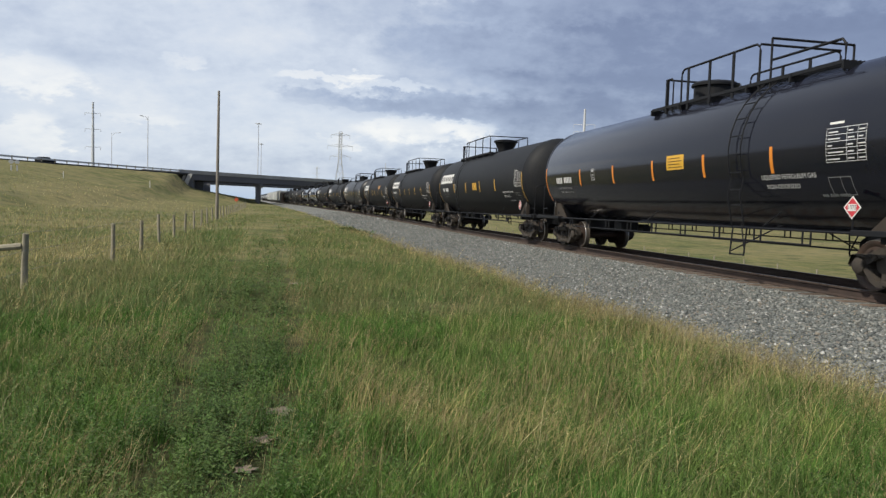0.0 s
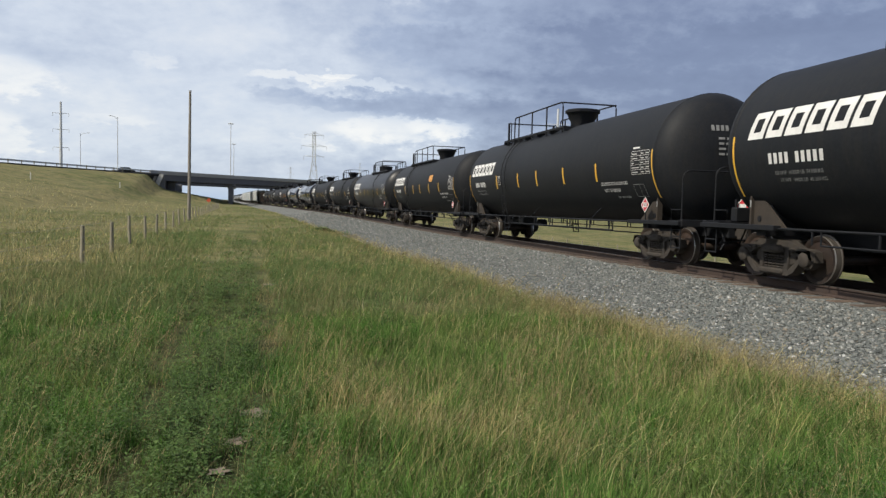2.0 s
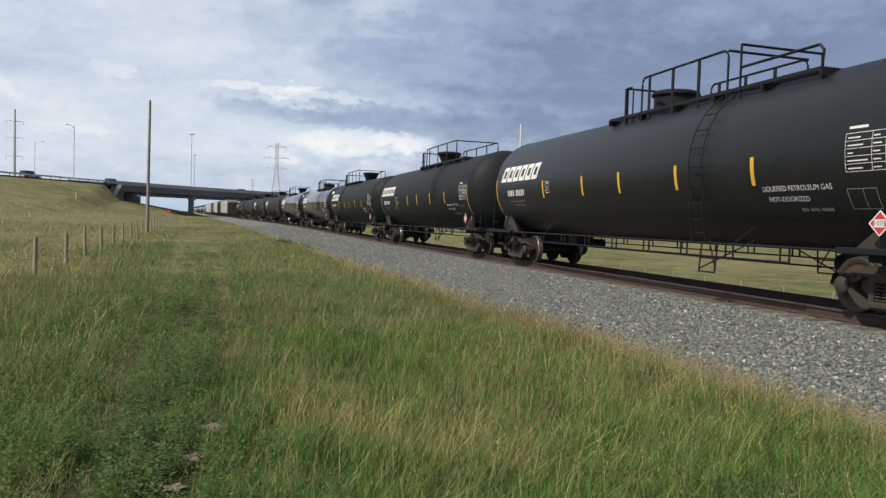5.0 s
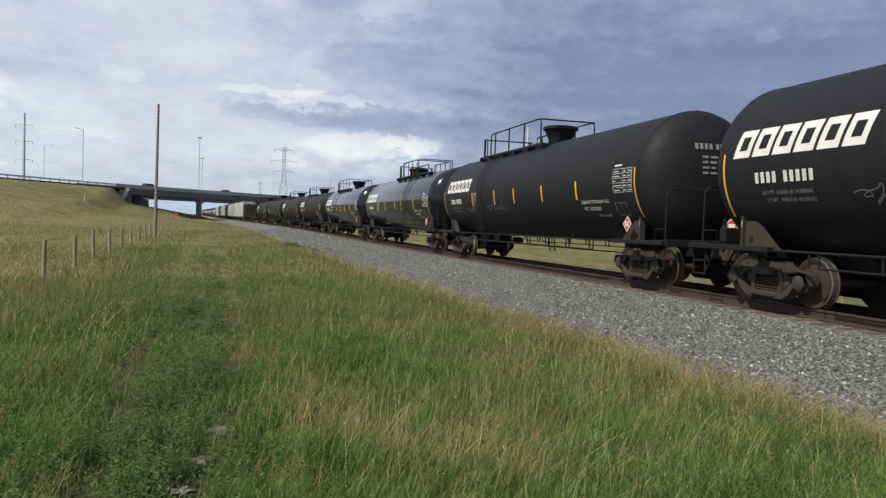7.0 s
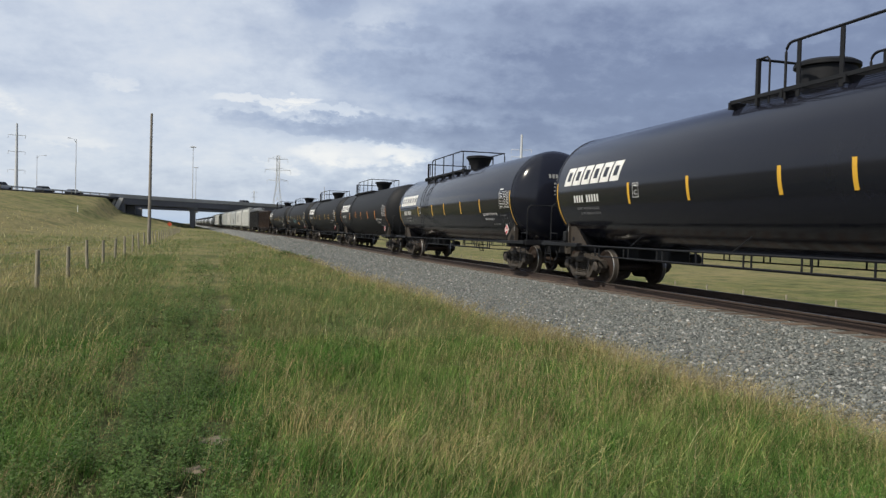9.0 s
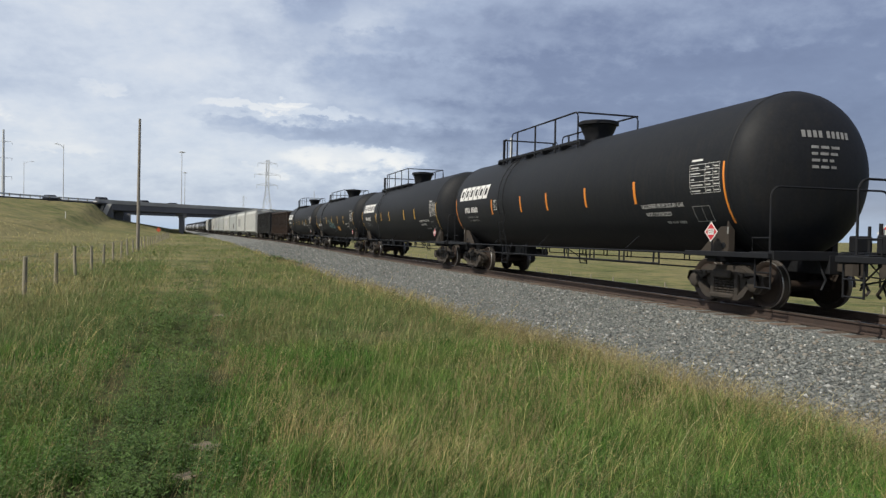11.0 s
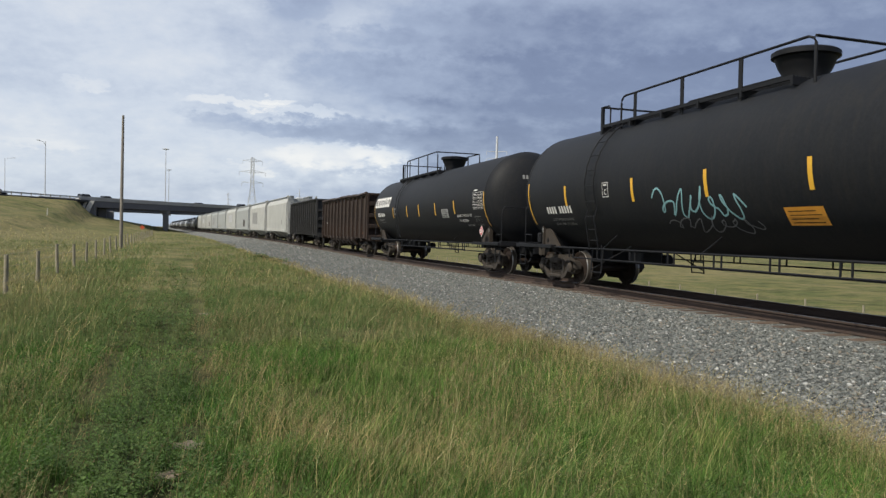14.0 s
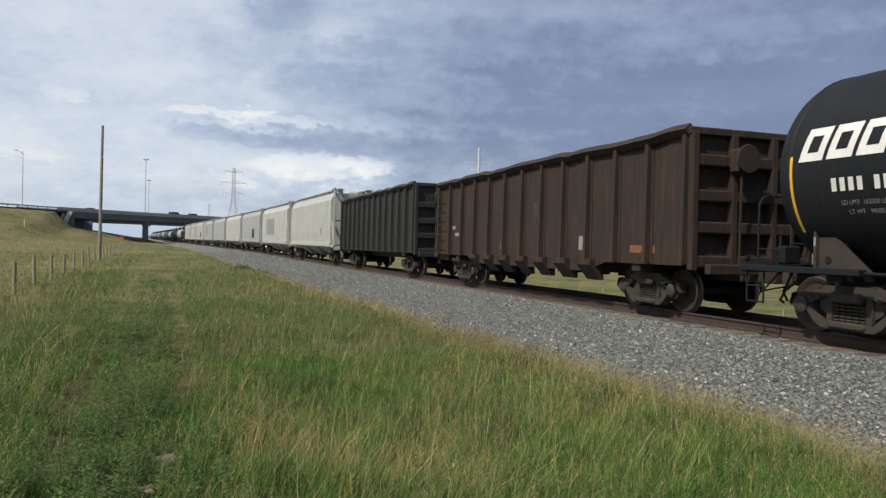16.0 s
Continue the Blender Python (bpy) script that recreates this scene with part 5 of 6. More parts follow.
put(gondola("brown", "rusty brown ribbed gondola with dented top rail", 7.5, 1.02, 3.74, 13, "rust", 0.25,
            [(-5.9, 1.32, 0.9, 0.16, "rust_bright"), (-3.4, 1.45, 0.4, 0.35, "white_dim"), (5.9, 2.0, 0.35, 0.12, "white_dim"), (5.5, 1.75, 0.5, 0.12, "white_dim"),
             (1.5, 1.35, 0.35, 0.2, "rust_bright"), (-1.0, 2.4, 0.7, 0.4, "truck")]), 275.3)
put(gondola("black", "weathered black ribbed gondola", 7.4, 1.02, 4.05, 14, "gondola_black", 0.0,
            [(-6.0, 1.9, 0.08, 0.6, "white_dim"), (-5.7, 1.9, 0.08, 0.6, "white_dim"), (2.0, 1.4, 0.08, 0.6, "rust_bright"), (4.0, 1.4, 0.08, 0.6, "rust_bright"),
             (5.5, 1.4, 0.08, 0.6, "rust_bright")], False), 293.35)
_h = 311.75
for k in range(9):
    kind = "hopper_grey" if k in (2, 4, 5) else "hopper"
    marks = [[(4.5, 2.1, 2.5, 0.9, "hopper_grey"), (-5.0, 2.0, 0.5, 0.5, "white_dim")], [(2.0, 2.6, 5.5, 1.5, "white_dim")], [(-3.0, 2.0, 2.0, 1.0, "rust")],
             [(0.0, 2.8, 6.0, 1.2, "silver")]][k % 4]
    put(hopper(kind, marks if k else marks[1:], "dusty white covered hopper" if kind == "hopper" else "pale grey covered hopper"), _h + 18.55 * k)
_h += 18.55 * 9 + 0.6
for k in range(18):
    put(tank_car("black tank car far down the line" if k % 3 != 1 else "silver tank car far down the line", "silver" if k % 3 == 1 else "paint_satin", spin=False, plain=True), _h + 19.8 * k)

# ---------------------------------------------------------------- overpass
def sweep(name, k0, k1, outline, mat, step=0.05):
    """An outline of (right of the middle, height) drawn along the highway."""
    m = Mesh()
    ks = np.append(np.arange(k0, k1, step), k1)
    n = len(outline)
    for k in ks:
        p, d = road_at(k)
        m.v += [(p[0] + d[1] * u, p[1] - d[0] * u, z) for u, z in outline]
    for i in range(len(ks) - 1):
        for j in range(n):
            m.f.append((i * n + j, i * n + (j + 1) % n, i * n + n + (j + 1) % n, i * n + n + j))
    m.f += [tuple(range(n - 1, -1, -1)), tuple(range((len(ks) - 1) * n, len(ks) * n))]
    m.m = [0] * len(m.f)
    return m.data(name, mat)


def block(u0, u1, z0, z1):
    return [(u0, z0), (u1, z0), (u1, z1), (u0, z1)]


bridge = thing("overpass", "concrete highway overpass with dark girders on piers", "bridge", kind="structure")
for u in (0.0, -40.0):
    part("deck", sweep("deck", SPAN_FROM - 0.03, SPAN_TO + 0.03, block(u - 14, u - 0.5, ROAD_Z - 0.25, ROAD_Z + 0.02), "concrete"), bridge)
    part("parapet", sweep("parapet", SPAN_FROM - 0.05, SPAN_TO + 0.05, block(u + 0.71, u + 0.95, ROAD_Z - 0.15, ROAD_Z + 0.95), "concrete"), bridge)
    part("parapet", sweep("parapet", SPAN_FROM - 0.05, SPAN_TO + 0.05, block(u - 14.3, u - 14, ROAD_Z - 0.35, ROAD_Z + 0.95), "concrete"), bridge)
    for g in (0.0, -3.4, -6.8, -10.2, -13.6):
        part("girder", sweep("girder", SPAN_FROM, SPAN_TO, block(u + g - 0.45, u + g + (0.70 if g == 0 else 0.1), ROAD_Z - 1.95, ROAD_Z + (0.30 if g == 0 else -0.25)), "girder"), bridge)


def pier_data(wide, thick, z0, z1):
    m = Mesh()
    m.box(-wide / 2, wide / 2, -thick / 2, thick / 2, z0, z1, cut=0.15)
    m.box(-wide / 2 - 0.8, wide / 2 + 0.8, -thick / 2 - 0.2, thick / 2 + 0.2, z1, z1 + 1.0, cut=0.1)
    return m.data("pier", "concrete_dark")


def on_road(k, u):
    p, d = road_at(k)
    return pose(p[0] + d[1] * u, p[1] - d[0] * u, 0, 0, 0, math.degrees(math.atan2(-d[0], d[1])))


_pier = pier_data(1.5, 12.0, -1.0, ROAD_Z - 2.75)
_pier_yaw = math.degrees(TRACK_YAW + BEND * BEND_LONG) - 1.5
for k in (4.44, 4.98, 5.45):
    for far in (6.0, 48.0):   # piers stand along the track's way
        p, d = road_at(k)
        a = radians(_pier_yaw)
        part("pier", _pier, bridge, "grey concrete pier", pose(p[0] - far * math.sin(a), p[1] + far * math.cos(a), 0, 0, 0, _pier_yaw))
m = Mesh()
m.box(-9.0, 1.6, 0.4, 24.0, -1.0, ROAD_Z - 0.26, cut=0.1)
m.box(1.6, 4.2, 9.0, 11.0, -1.0, ROAD_Z - 1.95, cut=0.2)
_ab = m.data("abutment", "concrete_dark")
for far in (0.0, 44.0):
    part("abutment", _ab, bridge, "concrete abutment coloured dark as in shade", along(_CS + far, CUT + (far * 0.0)))
m = Mesh()
m.prism([(1.5, ROAD_Z - 0.1), (0.2, ROAD_Z - 0.1), (-2.1, 2.6), (-0.9, 2.6)], "y", -1.0, 0.0)
m.prism([(-0.4, ROAD_Z - 0.6), (-1.1, ROAD_Z - 0.6), (-3.0, 3.2), (-2.3, 3.2)], "y", -0.8, 0.2)
part("wing_wall", m.data("wing_wall", "concrete_pale"), bridge, "steep concrete wing wall coloured pale as in sunlight", along(_CS, CUT))

road = thing("highway", "grey asphalt highway along the top of the bank", "road", kind="structure", data=sweep("highway", 1.0, SPAN_FROM, block(-54, 1.5, ROAD_Z - 0.5, ROAD_Z - 0.02), "asphalt"))
rails = thing("guard_rail", "galvanised guard rail along the highway", "guard rail", kind="structure")
part("beam", sweep("beam", 1.0, SPAN_FROM - 0.05, block(1.1, 1.2, ROAD_Z + 0.45, ROAD_Z + 0.85), "galvanised"), rails)
m = Mesh()
m.box(-0.08, 0.08, -0.08, 0.08, ROAD_Z - 0.6, ROAD_Z + 0.8)
_gp = m.data("post", "post")
for k in np.arange(2.4, SPAN_FROM - 0.05, 0.055):
    part("post", _gp, rails, "", on_road(k, 1.3))


# ---------------------------------------------------------------- poles, masts and pylons
def polar(az, dist):
    a = radians(az)
    return -dist * math.sin(a), dist * math.cos(a)


def stand(az, dist):
    x, y = polar(az, dist)
    return x, y, float(ground_z(np.array([x]), np.array([y]))[0])


def bare_pole():
    x, y, z = stand(17.3, 60.0)
    m = Mesh()
    h = EYE + 60 * math.tan(radians(7.86)) - z
    m.tube([(0, 0, -0.4), (0.02, 0, h * 0.5), (0.05, 0, h)], 0.14, 10, taper=0.09)
    thing("wooden_pole", "tall bare weathered wooden pole by the fence", "pole", data=m.data("wooden_pole", "pole", True), at=pose(x, y, z))


def street_light(az, dist, top_el, arm, base_z, label, high_mast=False):
    x, y = polar(az, dist)
    top = EYE + dist * math.tan(radians(top_el))
    ob = thing("street_light", label, "street light", "street lights", at=pose(x, y, base_z, 0, 0, az))
    m = Mesh()
    h = top - base_z
    m.tube([(0, 0, -0.3), (0, 0, h)], 0.20 if high_mast else 0.11, 8, taper=0.10 if high_mast else 0.07)
    part("mast", m.data("mast", "galvanised", True), ob)
    m = Mesh()
    if high_mast:
        m.lathe([(0.5, h - 0.35), (0.55, h - 0.3), (0.55, h - 0.15), (0.2, h), (0.001, h + 0.1)], "z", n=12)
        for k in range(6):
            a = k * math.pi / 3
            m.box(0.8 * math.cos(a) - 0.25, 0.8 * math.cos(a) + 0.25, 0.8 * math.sin(a) - 0.25, 0.8 * math.sin(a) + 0.25, h - 0.5, h - 0.25, cut=0.05)
        part("lamp_ring", m.data("lamp_ring", "galvanised", True), ob)
    else:
        m.tube([(0, 0, h - 0.8), (arm * 0.3, 0, h - 0.1), (arm, 0, h + 0.15)], 0.06, 6)
        part("arm", m.data("arm", "galvanised", True), ob)
        m = Mesh()
        m.box(arm - 0.35, arm + 0.35, -0.15, 0.15, h + 0.08, h + 0.26, cut=0.05)
        part("lamp_head", m.data("lamp_head", "galvanised"), ob)


def steel_line_pole(az, dist, top_el, base_z, arms, span, label):
    x, y = polar(az, dist)
    h = EYE + dist * math.tan(radians(top_el)) - base_z
    ob = thing("power_pole", label, "power pole", "power poles", at=pose(x, y, base_z, 0, 0, az))
    m = Mesh()
    m.tube([(0, 0, -1), (0, 0, h)], 0.75, 10, taper=0.36)
    part("shaft", m.data("shaft", "galvanised", True), ob)
    for k, dz in enumerate(arms):
        m = Mesh()
        for side in (-1, 1):
            m.tube([(0, 0, h - dz), (side * span, 0, h - dz + 0.15)], 0.14, 6, taper=0.07)
            m.tube([(side * span, 0, h - dz), (side * span, 0, h - dz - 1.1)], 0.09, 6)
        part("crossarm", m.data("crossarm", "galvanised", True), ob)


def lattice_pylon(az, dist, top_el, base_z, label, width=9.0):
    x, y = polar(az, dist)
    h = EYE + dist * math.tan(radians(top_el)) - base_z
    ob = thing("pylon", label, "pylon", "pylons", at=pose(x, y, base_z, 0, 0, az + 10))
    m = Mesh()
    levels = [0, 0.18, 0.34, 0.48, 0.60, 0.70, 0.79, 0.87, 0.94, 1.0]

    def half_at(t):
        return (width / 2) * (1 - t / 0.62 * 0.80) if t < 0.62 else width / 2 * 0.20
    for a, b in zip(levels, levels[1:]):
        ra, rb = half_at(a), half_at(b)
        ca = [(ra, ra), (-ra, ra), (-ra, -ra), (ra, -ra)]
        cb = [(rb, rb), (-rb, rb), (-rb, -rb), (rb, -rb)]
        for i in range(4):
            j = (i + 1) % 4
            m.tube([(*ca[i], a * h), (*cb[i], b * h)], 0.13, 4)
            m.tube([(*ca[i], a * h), (*cb[j], b * h)], 0.07, 4)
            m.tube([(*ca[j], a * h), (*cb[i], b * h)], 0.07, 4)
            m.tube([(*cb[i], b * h), (*cb[j], b * h)], 0.07, 4)
    part("tower", m.data("tower", "galvanised"), ob)
    for t, span in ((0.66, 6.5), (0.80, 8.0), (0.95, 6.0)):
        m = Mesh()
        for side in (-1, 1):
            for w in (-0.8, 0.8):
                m.tube([(0, w, h * t), (side * span, 0, h * t + 0.3)], 0.09, 4)
                m.tube([(0, w, h * t + 1.6), (side * span, 0, h * t + 0.3)], 0.07, 4)
            m.tube([(side * span, 0, h * t + 0.2), (side * span, 0, h * t - 2.0)], 0.10, 5)
        part("crossarm", m.data("crossarm", "galvanised"), ob)


bare_pole()
street_light(22.15, 192, 5.65, -1.5, ROAD_Z - 0.4, "tall grey street light with curved arm on the bank")
street_light(24.54, 262, 4.35, 2.4, ROAD_Z, "grey street light with curved arm beyond the highway")
street_light(14.35, 262, 5.72, 0, ROAD_Z - 8.5, "high grey light mast beside the overpass", True)
street_light(14.12, 350, 4.2, 0, ROAD_Z - 8.5, "high grey light mast beyond the overpass", True)
steel_line_pole(25.75, 330, 6.40, 2.0, (4.6, 11.0, 18.2), 2.9, "tall grey steel power pole with three crossarms")
steel_line_pole(-10.75, 260, 7.6, -2.0, (5.5, 8.0), 3.6, "slim grey power pole with two crossarms")
lattice_pylon(8.15, 470, 5.35, -1.0, "grey lattice steel pylon with three crossarms")
lattice_pylon(9.9, 1500, 2.6, -1.0, "distant grey lattice steel pylon", 12.0)
steel_line_pole(4.6, 900, 3.1, -2.0, (6.0, 9.0), 4.5, "distant slim power pole with two crossarms")


# ---------------------------------------------------------------- fences
def fence_post_data():
    m = Mesh()
    m.tube([(0, 0, -0.3), (0.01, 0, 0.5), (0.0, 0.01, 1.0)], 0.058, 9, taper=0.050)
    return m.data("post", "post", True)


_fp = fence_post_data()
fence = thing("wire_fence", "fence of weathered wooden posts and thin wires", "fence")
FENCE = [(-5.7, 6.6), (-7.02, 12.17), (-8.42, 18.5), (-9.15, 22.0), (-10.2, 26.1), (-11.05, 29.8)]
_d = np.array([-0.235, 0.972])
for k in range(24):
    FENCE.append(tuple(np.array([-11.05, 29.8]) + _d * 4.3 * (k + 1)))
_tops = []
rng = random.Random(11)
for k, (x, y) in enumerate(FENCE):
    z = float(ground_z(np.array([x]), np.array([y]))[0])
    part("post", _fp, fence, "", pose(x, y, z - 0.05 + rng.uniform(-0.05, 0.05), rng.uniform(-3, 3), rng.uniform(-3, 3), rng.uniform(0, 360)))
    _tops.append((x + 0.07, y, z))
for h in (0.35, 0.68, 0.98):
    m = Mesh()
    pts = []
    for a, b in zip(_tops, _tops[1:]):
        pts += [(a[0], a[1], a[2] + h), ((a[0] + b[0]) / 2, (a[1] + b[1]) / 2, (a[2] + b[2]) / 2 + h - 0.03)]
    m.tube(pts, 0.0028, 4)
    part("wire", m.data("wire", "wire"), fence)
m = Mesh()
m.tube([(-7.05, 12.15, 0.72), (-9.6, 11.3, 0.42)], 0.055, 8)
part("brace_rail", m.data("brace_rail", "post", True), fence, "slanting wooden brace")

field_fence = thing("field_fence", "line of pale wooden posts in the field beyond the track", "fence")
for k in range(34):
    x, y, _ = track(6.0 + 3.4 * k, 19.0)
    z = float(ground_z(np.array([float(x)]), np.array([float(y)]))[0])
    part("post", _fp, field_fence, "", pose(float(x), float(y), z - 0.15, rng.uniform(-3, 3), rng.uniform(-3, 3), 0))


# ---------------------------------------------------------------- markers, sign and far buildings
def marker(x, y, high, label):
    m = Mesh()
    m.box(-0.05, 0.05, -0.04, 0.04, -0.2, high, cut=0.012)
    thing("marker_post", label, "marker post", "marker posts", data=m.data("marker_post", "white"), at=pose(x, y, float(ground_z(np.array([x]), np.array([y]))[0])))


for az, dist in ((22.0, 175.0), (27.6, 150.0)):
    marker(*polar(az, dist), 1.3, "slim white marker post on the grassy bank")

_x, _y, _z = stand(30.55, 150.0)
sign = thing("road_sign", "small white two-panel sign on two posts", "sign", at=pose(_x, _y, _z, 0, 0, 30))
for dx in (-0.45, 0.45):
    m = Mesh()
    m.box(dx - 0.12, dx + 0.12, -0.02, 0.02, 0.0, 1.0, cut=0.01)
    part("post", m.data("post", "white"), sign)
    m = Mesh()
    m.prism([(dx - 0.42, 1.6), (dx - 0.2, 1.25), (dx + 0.2, 1.25), (dx + 0.42, 1.6), (dx + 0.2, 1.95), (dx - 0.2, 1.95)], "y", -0.02, 0.02)
    part("panel", m.data("panel", "white"), sign)

MAT["sign_orange"] = material("orange_sign_face", (0.75, 0.13, 0.05), 0.5, scale=3)
_x, _y, _z = stand(15.9, 205.0)
warn = thing("work_sign", "small orange diamond sign on a post", "sign", at=pose(_x, _y, _z, 0, 0, 16))
m = Mesh()
m.prism([(0, 0.5), (0.62, 1.12), (0, 1.74), (-0.62, 1.12)], "y", -0.02, 0.02)
part("panel", m.data("panel", "sign_orange"), warn)
m = Mesh()
m.box(-0.05, 0.05, 0.02, 0.10, -0.2, 1.2)
part("post", m.data("post", "post"), warn)


def far_building(az, dist, wide, high, mat, label):
    x, y, z = stand(az, dist)
    ob = thing("far_building", label, "building", "far buildings", at=pose(x, y, z - 0.5, 0, 0, az))
    m = Mesh()
    m.box(-wide / 2, wide / 2, -6, 6, 0, high)
    part("wall", m.data("wall", mat), ob)
    m = Mesh()
    m.prism([(-wide / 2 - 0.4, high), (wide / 2 + 0.4, high), (wide / 2 - 1.5, high + 1.6), (-wide / 2 + 1.5, high + 1.6)], "y", -6.4, 6.4)
    part("roof", m.data("roof", "galvanised"), ob)


far_building(12.9, 620, 26, 4.5, "hopper", "long low white building on the horizon")
far_building(11.6, 760, 18, 5.0, "concrete", "low pale grey building on the horizon")


# ---------------------------------------------------------------- road traffic
def vehicle(label, mat, long, high, wide=1.9):
    car = thing("motor_car", label, "car", "road traffic")
    m = Mesh()
    hb = high * 0.55
    m.prism([(-long / 2, 0.35), (-long / 2, hb), (-long * 0.28, hb + 0.05), (long * 0.30, hb), (long / 2, hb * 0.82), (long / 2, 0.35)], "x", -wide / 2, wide / 2)
    part("body", m.data("body", mat), car)
    m = Mesh()
    m.prism([(-long * 0.46, hb), (-long * 0.36, high), (long * 0.08, high), (long * 0.27, hb)], "x", -wide / 2 + 0.12, wide / 2 - 0.12)
    part("cabin", m.data("cabin", "glass"), car)
    m = Mesh()
    m.lathe([(0.001, -0.1), (0.3, -0.1), (0.34, -0.05), (0.34, 0.1), (0.001, 0.1)], "x", n=12)
    w = m.data("wheel", "steel_black", True)
    for x in (-wide / 2, wide / 2):
        for y in (-long * 0.31, long * 0.31):
            part("wheel", w, car, "", pose(x, y, 0.34))
    return car


# ---------------------------------------------------------------- grass and weeds
def blade_material(name, stops, dry_tip, low=0.5, span=1.1):
    mat = bpy.data.materials.new(name)
    mat.use_nodes = True
    n = Nodes(mat.node_tree)
    bsdf = n.tree.nodes["Principled BSDF"]
    bsdf.inputs["Roughness"].default_value = 0.75
    bsdf.inputs["Specular IOR Level"].default_value = 0.12
    where = n.add("ShaderNodeTexCoord").outputs["Object"]
    col = grass_colours(n, where, *stops)
    clump = n.ramp(n.noise(where, 2.3, 4.0, 0.6), [(0.36, (0.66, 0.68, 0.66)), (0.52, (1, 1, 1)), (0.68, (1.3, 1.2, 1.1))])
    times = n.add("ShaderNodeMix", data_type="RGBA", blend_type="MULTIPLY")
    times.inputs[0].default_value = 1.0
    n.link(col, times.inputs[6])
    n.link(clump, times.inputs[7])
    col = times.outputs[2]
    rand = n.add("ShaderNodeNewGeometry").outputs["Random Per Island"]
    col = n.mix(n.ramp(rand, [(0.80, (0, 0, 0)), (1.0, (0.75, 0.75, 0.75))]), col, dry_tip)
    hue = n.add("ShaderNodeHueSaturation")
    n.link(col, hue.inputs["Color"])
    n.link(n.math("ADD", n.math("MULTIPLY", n.math("FRACT", n.math("MULTIPLY", rand, 7.31)), span), low), hue.inputs["Value"])
    n.link(hue.outputs["Color"], bsdf.inputs["Base Color"])
    glow = n.add("ShaderNodeBsdfTranslucent")
    n.link(hue.outputs["Color"], glow.inputs[0])
    both = n.add("ShaderNodeMixShader")
    both.inputs[0].default_value = 0.28
    n.link(bsdf.outputs[0], both.inputs[1])
    n.link(glow.outputs[0], both.inputs[2])
    out = n.tree.nodes["Material Output"]
    n.link(both.outputs[0], out.inputs[0])
    return mat


def patchy(x, y, f):
    return 0.5 + 0.5 * np.sin(x * f + 1.7 * np.sin(y * f * 0.8 + 1)) * np.cos(y * f * 1.1 + 1.3 * np.sin(x * f * 0.7))


def scatter(rng, zones, keep, turn=(-42, 45)):
    """Places in rings round the start: (near, far, count, scale)."""
    out = []
    for d0, d1, count, size in zones:
        d = np.sqrt(rng.uniform(d0 ** 2, d1 ** 2, count))
        a = np.radians(rng.uniform(*turn, count))
        x, y = d * np.sin(a), d * np.cos(a)
        s, lat = to_track(x, y)
        ok = keep(x, y, lat, rng)
        out.append(np.stack([x[ok], y[ok], np.full(ok.sum(), size), d[ok]], -1))
    return np.concatenate(out)


def blades(name, places, rng, high, wide, bend, mat, joints=3, sweep_to=(0.06, 0.0)):
    """Curved tapered blades, one island each."""
    x, y, size = places[:, 0], places[:, 1], places[:, 2]
    n = len(x)
    z = ground_z(x, y)
    h = high(x, y, rng)
    a = 7.0 * patchy(x + 5, y - 2, 1.9) + rng.normal(0, 2.0, n)     # tufts lean loosely together
    w = wide * size * rng.uniform(0.6, 1.3, n)
    bx = np.cos(a) * bend * h * rng.uniform(0.1, 1.3, n) + sweep_to[0] * h
    by = np.sin(a) * bend * h * rng.uniform(0.1, 1.3, n) + sweep_to[1] * h
    face = rng.uniform(0, np.pi, n)
    co = []
    for j in range(joints):
        t = j / joints
        half = w * (1 - t * 0.75) / 2
        cx, cy, cz = x + bx * t * t, y + by * t * t, z - 0.03 + h * t * (1 - 0.12 * t)
        co += [np.stack([cx - half * np.cos(face), cy - half * np.sin(face), cz], -1), np.stack([cx + half * np.cos(face), cy + half * np.sin(face), cz], -1)]
    co.append(np.stack([x + bx, y + by, z - 0.03 + h * 0.88], -1))
    co = np.stack(co, 1)
    k = co.shape[1]
    tri = []
    for j in range(joints - 1):
        b = 2 * j
        tri += [(b, b + 1, b + 3), (b, b + 3, b + 2)]
    tri.append((k - 3, k - 2, k - 1))
    faces = (np.array(tri)[None] + k * np.arange(n)[:, None, None]).reshape(-1, 3)
    return raw(name, co.reshape(-1, 3), faces, mat)


RNG = np.random.default_rng(8)
MAT["blade"] = blade_material("green_grass_blades", ((0.058, 0.154, 0.028), (0.090, 0.180, 0.038), (0.155, 0.200, 0.062)), (0.36, 0.34, 0.16), 0.34, 1.55)
# blades beyond 11 m: paler olive, distance haze mixed into the colour
MAT["blade_far"] = blade_material("pale_prairie_grass_blades", ((0.108, 0.186, 0.058), (0.150, 0.206, 0.073), (0.218, 0.222, 0.104)), (0.31, 0.265, 0.13), 0.7, 0.7)
MAT["straw"] = blade_material("straw_coloured_stems", ((0.29, 0.27, 0.11), (0.36, 0.315, 0.135), (0.41, 0.345, 0.165)), (0.60, 0.54, 0.34), 0.45, 1.25)
MAT["leaf"] = blade_material("fine_weed_leaves", ((0.060, 0.110, 0.034), (0.082, 0.132, 0.040), (0.105, 0.148, 0.048)), (0.14, 0.17, 0.07))


def verge_of(x, y):
    return verge(to_track(x, y)[0])


def lane(x, y, wide=0.45):
    """The trodden weedy lane that runs ahead of the camera."""
    mid = np.interp(y, [0, 4.1, 7.2, 14.3, 24, 60], [-0.5, -1.35, -2.05, -3.5, -5.9, -14.5])
    return np.exp(-((x - mid) / (wide + 0.012 * y)) ** 2)


